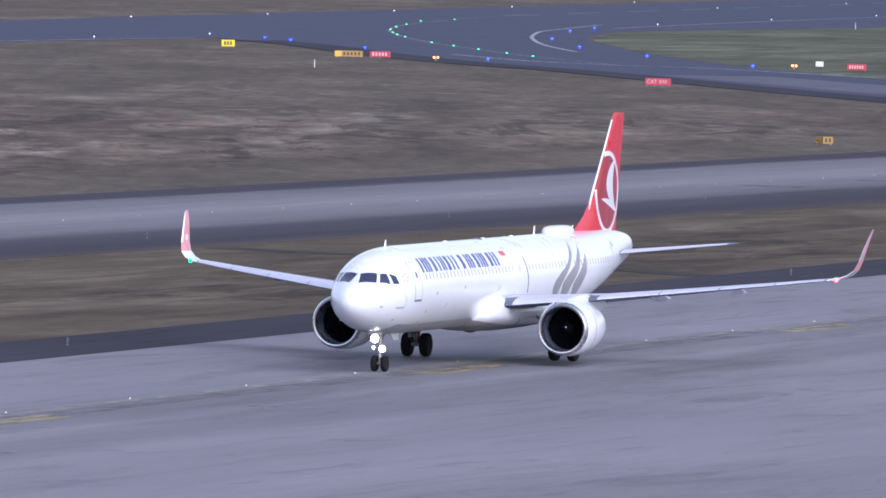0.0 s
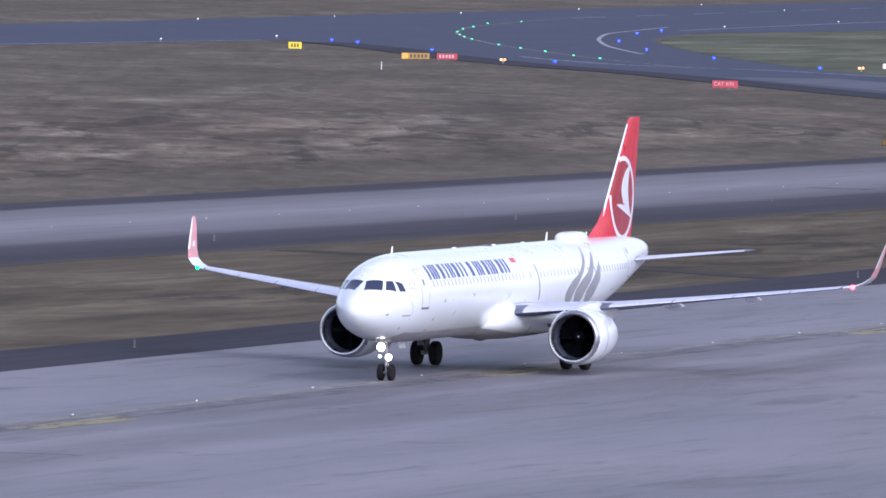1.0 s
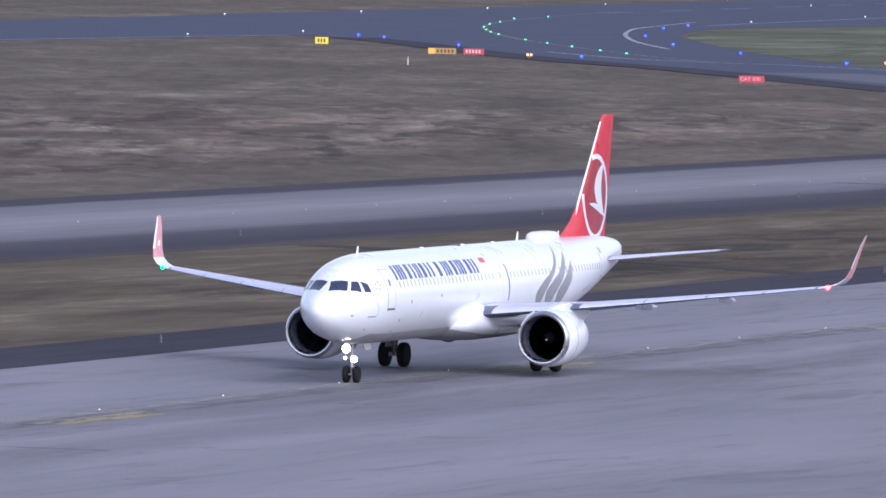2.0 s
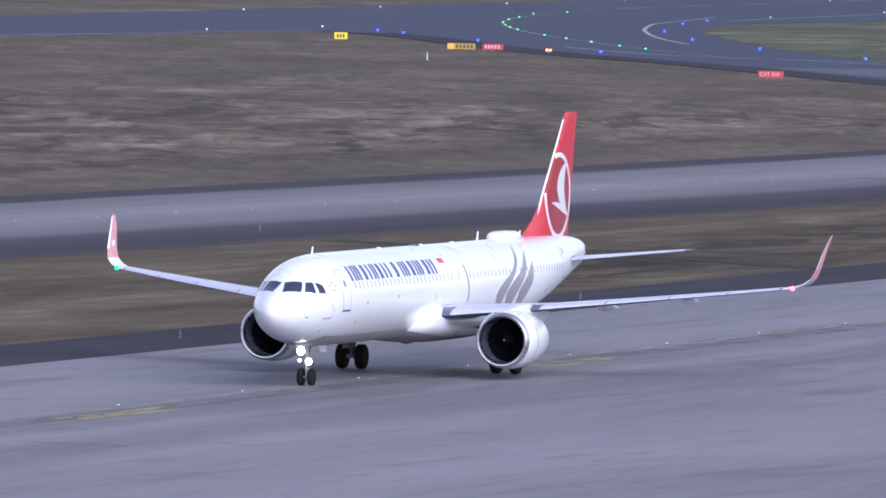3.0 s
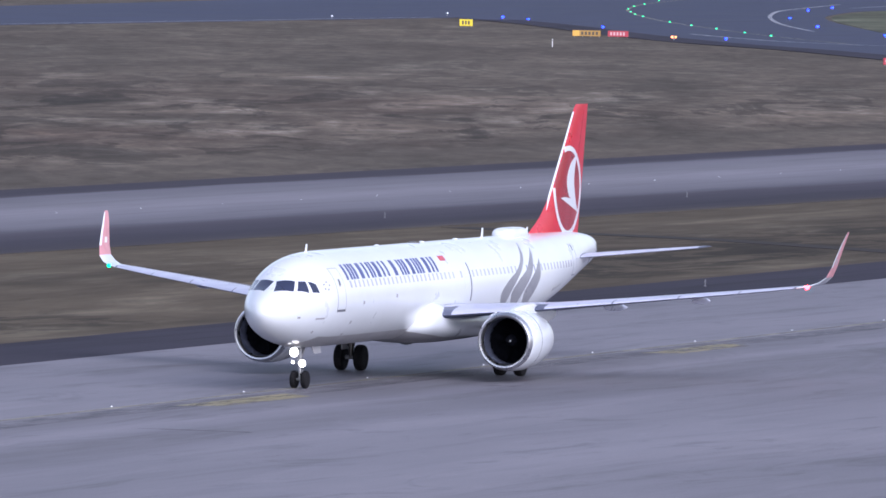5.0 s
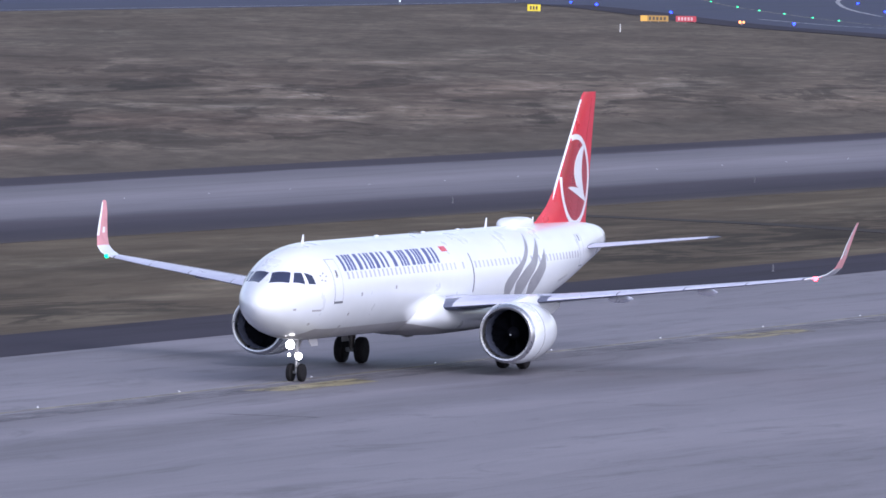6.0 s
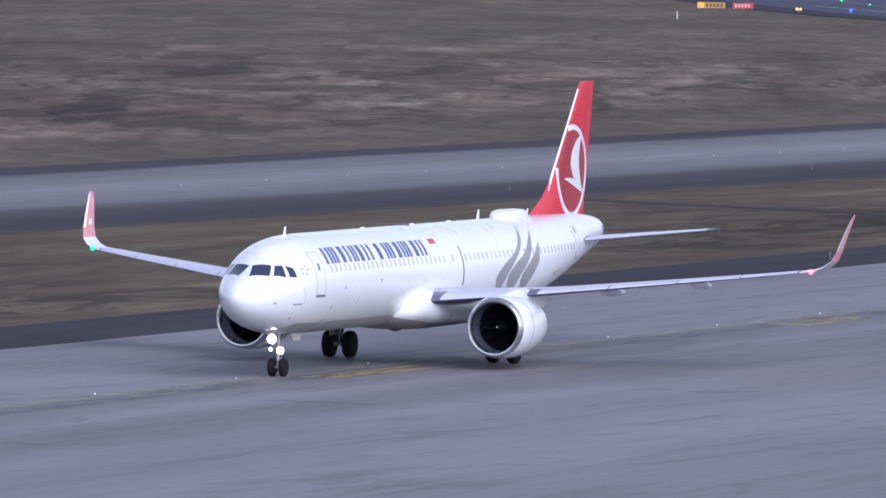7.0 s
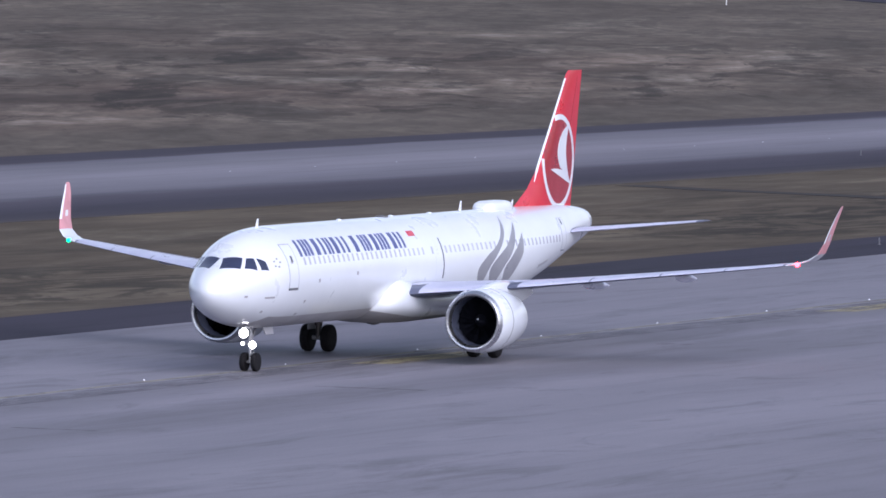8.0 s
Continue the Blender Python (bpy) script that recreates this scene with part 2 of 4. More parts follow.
M = {
    "grass": grass_material("dry_grass", (1.05, 0.99, 0.89), verge=True),
    "grass_near": grass_material("short_grass", (0.93, 0.86, 0.67), 0.0, 0.42, 0.36, True),
    "grass_green": grass_material("greener_grass", (0.95, 1.05, 0.85), 0.4),
    "apron": paving("worn_concrete", (0.141, 0.137, 0.163), (0.181, 0.176, 0.207), (0.223, 0.217, 0.253), 0.3, 0.7, [(-19, 0.95), (-10, 0.98), (-6.5, 1.08), (-3, 1.06), (0.8, 0.92), (2.2, 0.72), (4.5, 0.78), (6.5, 1.05), (9.0, 0.8), (12.0, 0.78), (14.5, 1.04), (20, 0.94), (26, 1.05), (33, 0.95)]),
    "taxi": profiled_paving("grey_asphalt", (0.15, 0.15, 0.17), -122.6, 0.0185, -75.3, 0.035, [
        (0.0, (0.038, 0.034, 0.047)), (0.115, (0.042, 0.037, 0.051)), (0.15, (0.131, 0.127, 0.152)), (0.30, (0.162, 0.159, 0.184)), (0.42, (0.197, 0.192, 0.220)),
        (0.55, (0.157, 0.153, 0.180)), (0.67, (0.123, 0.119, 0.143)), (0.74, (0.058, 0.053, 0.070)), (0.90, (0.035, 0.031, 0.045)), (0.965, (0.042, 0.037, 0.047)), (1.0, (0.062, 0.054, 0.050))]),
    "shoulder": paving("dark_asphalt", (0.024, 0.022, 0.033), (0.033, 0.0305, 0.045), (0.047, 0.044, 0.062), 0.7, 0.85, (), 0.12),
    # the blue of distance haze is mixed into this asphalt's colour
    "runway": paving("haze_tinted_runway_asphalt", (0.030, 0.036, 0.068), (0.039, 0.046, 0.083), (0.053, 0.061, 0.104), 0.5, 0.8),
    "pale_patch": paving("pale_asphalt", (0.07, 0.072, 0.1), (0.088, 0.09, 0.12), (0.11, 0.11, 0.145), 0.6, 0.8),
    "track": paving("bare_soil", (0.018, 0.016, 0.016), (0.025, 0.021, 0.021), (0.034, 0.029, 0.028), 0.3, 0.9),
    "amber_panel": Mat("amber_lit_panel", (0.6, 0.34, 0.07), 0.5).glow((1.0, 0.55, 0.1), 0.12).m,
    "amber_dim": lamp_material("amber_dim_glow", (1.0, 0.36, 0.10), 1.6),
    "white_marker": plain("white_marker_plastic", (0.13, 0.135, 0.16), 0.6),
    "rubber_mark": paint_line("tyre_mark", (0.07, 0.07, 0.08), 0.4),
    "dark_wear": paint_line("dark_worn_concrete", (0.125, 0.12, 0.135), 0.42),
    "yellow_line": paint_line("yellow_line_paint", (0.36, 0.335, 0.26), 0.75),
    "yellow_mark": paint_line("yellow_marking_paint", (0.31, 0.27, 0.15), 0.85, True),
    "white_line": paint_line("white_line_paint", (0.5, 0.52, 0.58), 0.8),
    "white": plain("white_aircraft_paint", (0.72, 0.767, 0.835), 0.3, 0, 0.05, 0.5, Coat_Weight=1.0, Coat_Roughness=0.13),
    "belly": plain("belly_grey", (0.34, 0.345, 0.38), 0.65, 0, 0.12, 0.7),
    # kept dark so that the colour holds the shade under the wing
    "wing": plain("wing_grey_with_shade", (0.11, 0.125, 0.19), 0.38, 0, 0.15, 0.6),
    "red": plain("red_tail_paint", (0.56, 0.008, 0.030), 0.3, 0, 0.08, 0.6, Coat_Weight=0.6, Coat_Roughness=0.06),
    "pale_red": plain("faded_red_paint", (0.55, 0.26, 0.29), 0.35, 0, 0.15, 2.0),
    "slat": plain("pale_grey_and_skylit_paint", (0.49, 0.515, 0.655), 0.3, 0, 0.1, 1.0),
    "door_line": plain("door_line_grey", (0.38, 0.40, 0.48), 0.5, 0, 0.1, 2.0),
    "dark_red": plain("dark_red_tail_paint", (0.34, 0.008, 0.022), 0.3, 0, 0.08, 0.6, Coat_Weight=1.0, Coat_Roughness=0.06),
    "blue": plain("dark_blue_paint", (0.07, 0.09, 0.25), 0.35, 0, 0.1, 1.0),
    "grey_motif": plain("silver_grey_paint", (0.26, 0.27, 0.31), 0.3, 0, 0.1, 1.0),
    "dim_grey": plain("grey_marking", (0.32, 0.33, 0.37), 0.5, 0, 0.1, 2.0),
    "seam": plain("dark_seam", (0.13, 0.14, 0.17), 0.6, 0, 0.2, 2.0),
    "glass": plain("dark_cockpit_glass", (0.03, 0.038, 0.085), 0.12, 0, 0.2, 1.0, Coat_Weight=0.5),
    "cabin_glass": plain("cabin_window_glass", (0.50, 0.52, 0.60), 0.2, 0, 0.2, 1.0),
    "lip": plain("bare_metal_lip", (0.72, 0.73, 0.76), 0.28, 1.0, 0.1, 3.0),
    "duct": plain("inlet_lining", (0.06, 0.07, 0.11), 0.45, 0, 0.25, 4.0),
    # near-black: the shade inside the inlet is put into the fan's colour
    "fan": plain("shaded_fan_black", (0.006, 0.007, 0.012), 0.9, 0.0, 0.3, 5.0, Specular_IOR_Level=0.08),
    "core": plain("heat_stained_and_shaded_metal", (0.18, 0.17, 0.17), 0.4, 0.9, 0.3, 4.0),
    "tyre": plain("tyre_rubber", (0.012, 0.012, 0.015), 0.8, 0, 0.35, 9.0, Specular_IOR_Level=0.2),
    "rim": plain("wheel_alloy", (0.5, 0.5, 0.53), 0.4, 0.5, 0.3, 9.0),
    "strut": plain("gear_steel", (0.42, 0.43, 0.46), 0.35, 0.4, 0.3, 6.0),
    "landing_glow": lamp_material("landing_light_glow", (1.0, 0.97, 0.88), 6.0),
    "beacon_glow": lamp_material("beacon_glow", (1.0, 0.0014, 0.0008), 260.0),
    "red_glow": lamp_material("red_light_glow", (1.0, 0.014, 0.018), 30.0),
    "green_glow": lamp_material("green_light_glow", (0.01, 1.0, 0.30), 1.5),
    "blue_glow": lamp_material("blue_light_glow", (0.0075, 0.016, 1.0), 26.0),
    "amber_glow": lamp_material("amber_light_glow", (1.0, 0.26, 0.06), 4.0),
    "white_glow": lamp_material("white_light_glow", (0.9, 0.93, 1.0), 0.55),
    "sign_yellow": Mat("yellow_sign_face", (0.6, 0.5, 0.03), 0.5).glow((1.0, 0.8, 0.05), 0.12).m,
    "sign_orange": Mat("orange_sign_face", (0.34, 0.21, 0.06), 0.5).glow((1.0, 0.55, 0.1), 0.05).m,
    "sign_red": Mat("red_sign_face", (0.36, 0.045, 0.07), 0.5).glow((1.0, 0.06, 0.12), 0.08).m,
    "sign_white": plain("white_sign_face", (0.75, 0.76, 0.78), 0.5),
    "sign_mark": plain("white_sign_mark", (0.6, 0.42, 0.45), 0.5),
    "sign_dark": plain("black_sign_mark", (0.10, 0.08, 0.06), 0.5),
    "post": plain("grey_post_metal", (0.42, 0.43, 0.46), 0.5, 0.2, 0.2, 5.0),
    "lens_dark": plain("lamp_housing", (0.15, 0.15, 0.16), 0.5, 0.3, 0.2, 9.0),
}


# ---- mesh helpers ----
def finish(name, bm, material, smooth=True):
    bmesh.ops.recalc_face_normals(bm, faces=bm.faces)
    me = bpy.data.meshes.new(name)
    if smooth:
        for f in bm.faces:
            f.smooth = True
        for e in bm.edges:
            if len(e.link_faces) == 2 and e.calc_face_angle(0) > radians(38):
                e.smooth = False
    bm.to_mesh(me)
    bm.free()
    me.materials.append(M[material])
    return me


def part(name, bm, material, parent, label="", m=None, smooth=True):
    """One mesh object under a thing or under a part."""
    ob = new(name, finish(name, bm, material, smooth))
    ob.parent = parent
    if m is not None:
        ob.matrix_basis = m
    return tagged(ob, label)


def thing(name, label, category, m=None, group="", kind=""):
    ob = new(name)
    ob.empty_display_size = 0.5
    if m is not None:
        ob.matrix_basis = m
    return tagged(ob, label, category, group, kind)


def loft(rings, close_ends=True, loop=True):
    """A skin over rings of equally many points."""
    bm = bmesh.new()
    vs = [[bm.verts.new(p) for p in r] for r in rings]
    n = len(rings[0])
    for a, b in zip(vs, vs[1:]):
        for i in range(n if loop else n - 1):
            j = (i + 1) % n
            bm.faces.new((a[i], a[j], b[j], b[i]))
    if close_ends:
        bm.faces.new(vs[0])
        bm.faces.new(vs[-1])
    return bm


def lathe(profile, axis="x", seg=32, at=(0, 0, 0), closed=False):
    """A body of revolution: profile of (along, radius) round the axis."""
    bm = bmesh.new()
    rings = []
    for d, r in profile:
        ring = []
        for k in range(seg):
            c, s = r * math.cos(2 * math.pi * k / seg), r * math.sin(2 * math.pi * k / seg)
            p = {"x": (d, c, s), "y": (c, d, s), "z": (c, s, d)}[axis]
            ring.append(bm.verts.new(Vector(p) + Vector(at)))
        rings.append(ring)
    if closed:
        rings.append(rings[0])
    for a, b in zip(rings, rings[1:]):
        for k in range(seg):
            j = (k + 1) % seg
            bm.faces.new((a[k], a[j], b[j], b[k]))
    if not closed:
        bm.faces.new(rings[0])
        bm.faces.new(rings[-1])
    bmesh.ops.remove_doubles(bm, verts=bm.verts, dist=1e-5)
    return bm


def box(lo, hi, bevel=0.0, bm=None):
    bm = bm or bmesh.new()
    r = bmesh.ops.create_cube(bm, size=1)
    for v in r["verts"]:
        v.co = [lo[i] + (v.co[i] + 0.5) * (hi[i] - lo[i]) for i in range(3)]
    if bevel:
        es = list({e for v in r["verts"] for e in v.link_edges})
        bmesh.ops.bevel(bm, geom=es, offset=bevel, segments=2, affect="EDGES")
    return bm


def tube(points, radius, seg=10, bm=None):
    """A round bar through points; radius may be a list."""
    bm = bm or bmesh.new()
    pts = [Vector(p) for p in points]
    rad = radius if isinstance(radius, (list, tuple)) else [radius] * len(pts)
    rings = []
    for i, p in enumerate(pts):
        d = (pts[min(i + 1, len(pts) - 1)] - pts[max(i - 1, 0)]).normalized()
        q = d.to_track_quat("Z", "Y").to_matrix()
        rings.append([bm.verts.new(p + q @ Vector((rad[i] * math.cos(2 * math.pi * k / seg), rad[i] * math.sin(2 * math.pi * k / seg), 0))) for k in range(seg)])
    for a, b in zip(rings, rings[1:]):
        for k in range(seg):
            bm.faces.new((a[k], a[(k + 1) % seg], b[(k + 1) % seg], b[k]))
    bm.faces.new(rings[0])
    bm.faces.new(rings[-1])
    return bm


# ---- the taxiway's own axes: across (to the right) and along (away) ----
AXIS = 19.8
FIELD = Matrix.Translation((-11.9, 423.6, 0)) @ Matrix.Rotation(-radians(AXIS), 4, "Z")


def strip(name, near, far, s0, s1, z, material, thick=0.06, label="", category="", steps=1):
    """A paved strip between two edges, each given as (across at s=0, drift per metre along)."""
    bm = bmesh.new()
    rows = []
    for k in range(steps + 1):
        s = s0 + (s1 - s0) * k / steps
        a, b = near[0] + near[1] * s, far[0] + far[1] * s
        rows.append([bm.verts.new((a, s, z)), bm.verts.new((b, s, z)), bm.verts.new((b, s, z - thick)), bm.verts.new((a, s, z - thick))])
    for a, b in zip(rows, rows[1:]):
        for i in range(4):
            bm.faces.new((a[i], a[(i + 1) % 4], b[(i + 1) % 4], b[i]))
    bm.faces.new(rows[0])
    bm.faces.new(rows[-1])
    ob = new(name, finish(name, bm, material, False))
    ob.matrix_basis = FIELD
    return tagged(ob, label, category, kind="structure")


def sheet(name, outline, z, material, label="", category="", thick=0.05, kind="structure"):
    """A flat area of any outline (across, along)."""
    bm = bmesh.new()
    top = [bm.verts.new((n, s, z)) for n, s in outline]
    low = [bm.verts.new((n, s, z - thick)) for n, s in outline]
    bm.faces.new(top)
    bm.faces.new(low[::-1])
    for i in range(len(top)):
        j = (i + 1) % len(top)
        bm.faces.new((top[i], low[i], low[j], top[j]))
    bmesh.ops.triangulate(bm, faces=bm.faces)
    ob = new(name, finish(name, bm, material, False))
    ob.matrix_basis = FIELD
    return tagged(ob, label, category, kind=kind)


def curve(points, n=8):
    """A smooth line through points."""
    out = []
    p = [points[0], *points, points[-1]]
    for i in range(1, len(p) - 2):
        for k in range(n):
            w = k / n
            out.append(tuple(0.5 * (2 * p[i][c] + (p[i + 1][c] - p[i - 1][c]) * w + (2 * p[i - 1][c] - 5 * p[i][c] + 4 * p[i + 1][c] - p[i + 2][c]) * w * w + (3 * p[i][c] - p[i - 1][c] - 3 * p[i + 1][c] + p[i + 2][c]) * w**3) for c in (0, 1)))
    out.append(tuple(points[-1]))
    return out


def ribbon(points, width):
    """The outline of a band of that width along a line."""
    left, right = [], []
    for i, p in enumerate(points):
        a, b = Vector(points[max(i - 1, 0)]), Vector(points[min(i + 1, len(points) - 1)])
        d = (b - a).normalized() * width / 2
        left.append((p[0] - d.y, p[1] + d.x))
        right.append((p[0] + d.y, p[1] - d.x))
    return left + right[::-1]


# ---- the ground and its paving ----
def build_ground():
    bm = bmesh.new()
    bmesh.ops.create_grid(bm, x_segments=60, y_segments=60, size=4500)
    for v in bm.verts:
        v.co.y += 1200
    g = new("ground", finish("ground", bm, "grass", False))
    g.matrix_basis = Matrix.Translation((0, 300, -0.05))
    tagged(g, "dry brown winter grass of the airfield", "grass", kind="structure")
    strip("ground_near", (-80, 0.036), (-22, 0), -400, 1500, -0.03, "grass_near", 0.05, "short olive-brown grass between two taxiways", "grass")
    strip("apron", (-17.9, 0), (420, 0), -600, 1500, 0.0, "apron", 0.08, "worn grey concrete apron with dark streaks", "pavement")
    strip("taxiway_shoulder", (-26.2, 0), (-17.9, 0), -600, 1500, 0.0, "shoulder", 0.08, "dark asphalt shoulder beside the apron", "pavement")
    strip("taxiway_far", (-122.6, 0.0185), (-75.3, 0.035), -400, 1200, 0.0, "taxi", 0.08, "light grey asphalt taxiway with dark worn shoulders", "road", 8)
    # the runway and the curved exit that leaves it
    strip("runway", (-375, -0.128), (-441, 0.0), 620, 3600, 0.0, "runway", 0.16, "dark asphalt runway, tinted blue for distance haze", "runway")
    near = curve([(-446, 1235), (-439, 1221), (-403, 1156), (-359, 1067), (-325, 1004), (-287, 946), (-229, 841), (-186, 767), (-130, 665), (-70, 560)], 6)
    far = curve([(-70, 690), (-150, 805), (-236, 939), (-283, 1025), (-305, 1072), (-337, 1145), (-372, 1232), (-393, 1287), (-412, 1342), (-425, 1388), (-438, 1442), (-446, 1500)], 6)
    sheet("runway_exit", near + far, 0.02, "runway", "dark asphalt exit curving off the runway", "road", 0.16)
    isl = curve([(-72, 692), (-150, 806), (-236, 940), (-283, 1026), (-304.5, 1073), (-337, 1146), (-371.5, 1233), (-392.5, 1288), (-411, 1343), (-424, 1389), (-437, 1443), (-440, 1460)], 6)
    sheet("ground_island", isl + [(-441, 1600), (-441, 3000), (-150, 3000), (-60, 900)], -0.02, "grass_green", "greenish grass beside the runway exit", "grass", 0.12)
    sheet("service_track", ribbon(curve([(-66.5, 207.8), (-63, 206), (-58.6, 204), (-47, 200), (-33, 190), (-26, 184)]), 3.0), -0.012, "track", "dark bare track across the grass", "track", 0.06)


def band(name, points, width, z, material, label, category="road marking"):
    """A painted band of that width along a line (across, along)."""
    both = ribbon(points, width)
    n = len(points)
    bm = bmesh.new()
    top = [bm.verts.new((*p, z)) for p in both]
    for i in range(n - 1):
        bm.faces.new((top[i], top[i + 1], top[2 * n - 2 - i], top[2 * n - 1 - i]))
    ob = new(name, finish(name, bm, material, False))
    ob.matrix_basis = FIELD
    return tagged(ob, label, category, kind="structure")


def mark(name, outline, material, label, category, z=0.006):
    """A painted or stained area of any outline (across, along)."""
    bm = bmesh.new()
    bm.faces.new([bm.verts.new((*p, z)) for p in outline])
    ob = new(name, finish(name, bm, material, False))
    ob.matrix_basis = FIELD
    return tagged(ob, label, category, kind="structure")


def build_markings():
    """Paint and stains on the paving, all worn."""
    band("centre_line", [(-0.1 + 0.02 * k % 0.05, -120 + 20 * k) for k in range(24)], 0.42, 0.006, "yellow_line", "faded yellow taxiway centre line")
    band("wheel_wear", [(1.35 + 0.12 * math.sin(1.7 * k), -120 + 10 * k) for k in range(48)], 2.0, 0.004, "dark_wear", "dark wear beside the centre line", "stain")
    for s0 in (-62.5, -4.0, 55.0, 114.0, 173.0):
        mark("direction_mark", [(1.2, s0 - 6.5), (3.0, s0 - 5.5), (3.1, s0 + 4.5), (1.3, s0 + 6.0)], "yellow_mark", "worn yellow marking painted on the apron", "road marking")
    for n0, s0, w, l in ((6.7, 14.5, 1.5, 1.6), (9.0, -27.5, 5.0, 0.6), (9.8, -60.8, 3.6, 0.5)):
        mark("joint_stain", [(n0 - w / 2, s0 - l / 2), (n0 + w / 2, s0 - l * 0.3), (n0 + w * 0.4, s0 + l / 2), (n0 - w * 0.45, s0 + l * 0.3)], "rubber_mark", "dark stain on the concrete", "stain", 0.005)
    for k, (n0, s0) in enumerate(((-84, 386), (-81, 411))):
        mark("tyre_trace", [(n0 - 3, s0 - 1.2), (n0 + 3.2, s0 - 2.6), (n0 + 3.2, s0 + 1.0), (n0 - 3, s0 + 2.0)], "rubber_mark", "dark tyre trace on the taxiway", "stain", 0.006)
    # runway paint
    for k in range(14):
        n0, s0 = -548.0 - 10.9 * k, 1700.0 + 78.0 * k
        band("runway_dash", [(n0, s0), (n0 - 5.5, s0 + 40)], 0.9, 0.01, "white_line", "white runway centre line dash")
    band("runway_edge_line", [(-444, 700), (-444.5, 1222)], 0.9, 0.01, "white_line", "white runway edge line")
    band("runway_edge_line", [(-458, 1500), (-466.6, 1554), (-488, 1705), (-506, 1848), (-560, 2300)], 0.9, 0.01, "white_line", "white runway edge line")
    band("exit_shoulder", curve([(-428, 1208), (-400, 1158), (-356, 1070), (-321, 1006), (-283, 947), (-225, 843), (-182, 769), (-126, 667)], 6), 9.0, 0.026, "shoulder", "dark asphalt shoulder along the runway exit", "pavement")
    band("exit_centre_line", curve([(-560, 1750), (-526.3, 1601.4), (-497.7, 1487.8), (-469.5, 1397.1), (-454, 1354), (-430, 1291.8), (-401.6, 1224), (-369, 1152.8), (-338, 1088), (-300, 1015)], 6), 0.6, 0.027, "yellow_line", "faded line under the green lamps")
    band("exit_patch", curve([(-262, 940), (-226, 880), (-204, 842), (-165, 778), (-130, 720)]), 17.0, 0.024, "pale_patch", "paler asphalt patch on the exit", "road patch")
    band("exit_line", curve([(-212, 915), (-250, 965), (-285, 1008), (-301, 1018), (-321, 1038), (-352, 1090)]), 1.0, 0.028, "white_line", "pale line along the runway exit")
    band("exit_line", curve([(-352, 1152), (-372, 1201), (-390, 1248), (-414, 1316), (-430.6, 1367), (-447.6, 1423), (-461, 1479), (-480, 1560)]), 0.8, 0.028, "white_line", "pale curved line from the runway")


def facing(x, y, z=0.0):
    """Upright at a place, its front towards the terminal."""
    return pose(x, y, z, 0, 0, -math.degrees(math.atan2(x, y)))


def field(n, s, z=0.0):
    return FIELD @ Vector((n, s, z))


def sign(x, y, w, h, face, bars, label, words=""):
    """An airfield guidance sign on legs. bars: (from, to, low, high, material) in shares of the face."""
    root = thing("airfield_sign", label, "sign", facing(x, y, -0.05))
    z0 = 0.12
    part("cabinet", box((-w / 2, -0.1, z0), (w / 2, 0.12, z0 + h), 0.03), "sign_dark", root, "dark sign cabinet")
    part("face", box((-w / 2 + 0.04, -0.13, z0 + 0.04), (w / 2 - 0.04, -0.1, z0 + h - 0.04), 0.01), face, root, "lit sign face")
    for k in range(max(2, int(w / 1.1) + 1)):
        lx = -w / 2 + 0.25 + (w - 0.5) * k / (max(2, int(w / 1.1) + 1) - 1)
        part("leg", tube([(lx, 0, 0), (lx, 0, z0 + 0.05)], 0.04, 8), "post", root)
    for a, b, c, d, m in bars:
        part("sign_bar", box((-w / 2 + a * w, -0.145, z0 + c * h), (-w / 2 + b * w, -0.128, z0 + d * h)), m, root, smooth=False)
    for k, word in enumerate(words.split()):
        cu = bpy.data.curves.new("words", "FONT")
        cu.body, cu.size, cu.align_x, cu.align_y, cu.extrude = word, h * 0.72, "CENTER", "CENTER", 0.008
        tmp = new("words", cu)
        me = bpy.data.meshes.new_from_object(tmp.evaluated_get(bpy.context.evaluated_depsgraph_get()))
        bpy.data.objects.remove(tmp)
        me.materials.clear()
        me.materials.append(M["sign_mark"])
        ob = new("lettering", me)
        ob.parent = root
        ob.matrix_basis = pose((-0.24, 0.19)[k] * w, -0.14, z0 + h / 2, 90, 0, 0)
    return root


def letters(n, m, a=0.12, b=0.88):
    """Plain bars in place of writing that cannot be read."""
    step = (b - a) / n
    return [(a + k * step, a + (k + 0.62) * step, 0.24, 0.76, m) for k in range(n)]


def build_signs():
    sign(-9.6, 1610.0, 2.2, 1.15, "sign_yellow", letters(3, "sign_dark", 0.2, 0.85), "lit yellow guidance sign with dark characters, on the grass")
    sign(9.4, 1518.3, 4.3, 0.95, "sign_orange", [(0.0, 0.24, 0.04, 0.96, "amber_panel"), *letters(5, "sign_dark", 0.3, 0.95)], "long amber guidance sign with dark characters, beside the runway exit")
    sign(14.2, 1518.2, 3.2, 0.95, "sign_red", letters(5, "sign_mark"), "lit red runway sign with white characters, beside the runway exit")
    sign(48.7, 1302.7, 3.4, 0.96, "sign_red", [], "lit red sign reading CAT II / III at the exit", "CAT II/III")
    sign(80.4, 1499.2, 1.25, 0.85, "sign_white", [], "small blank white sign panel on the grass")
    sign(84.4, 1471.1, 2.9, 0.92, "sign_red", letters(6, "sign_mark"), "lit red runway sign with white characters, on the green grass")
    sign(52.7, 972.1, 1.85, 0.75, "sign_orange", [(0.0, 0.45, 0.05, 0.95, "sign_dark"), (0.06, 0.38, 0.2, 0.8, "sign_orange"), *letters(2, "sign_dark", 0.55, 0.95)], "small amber and black guidance sign beside the taxiway")


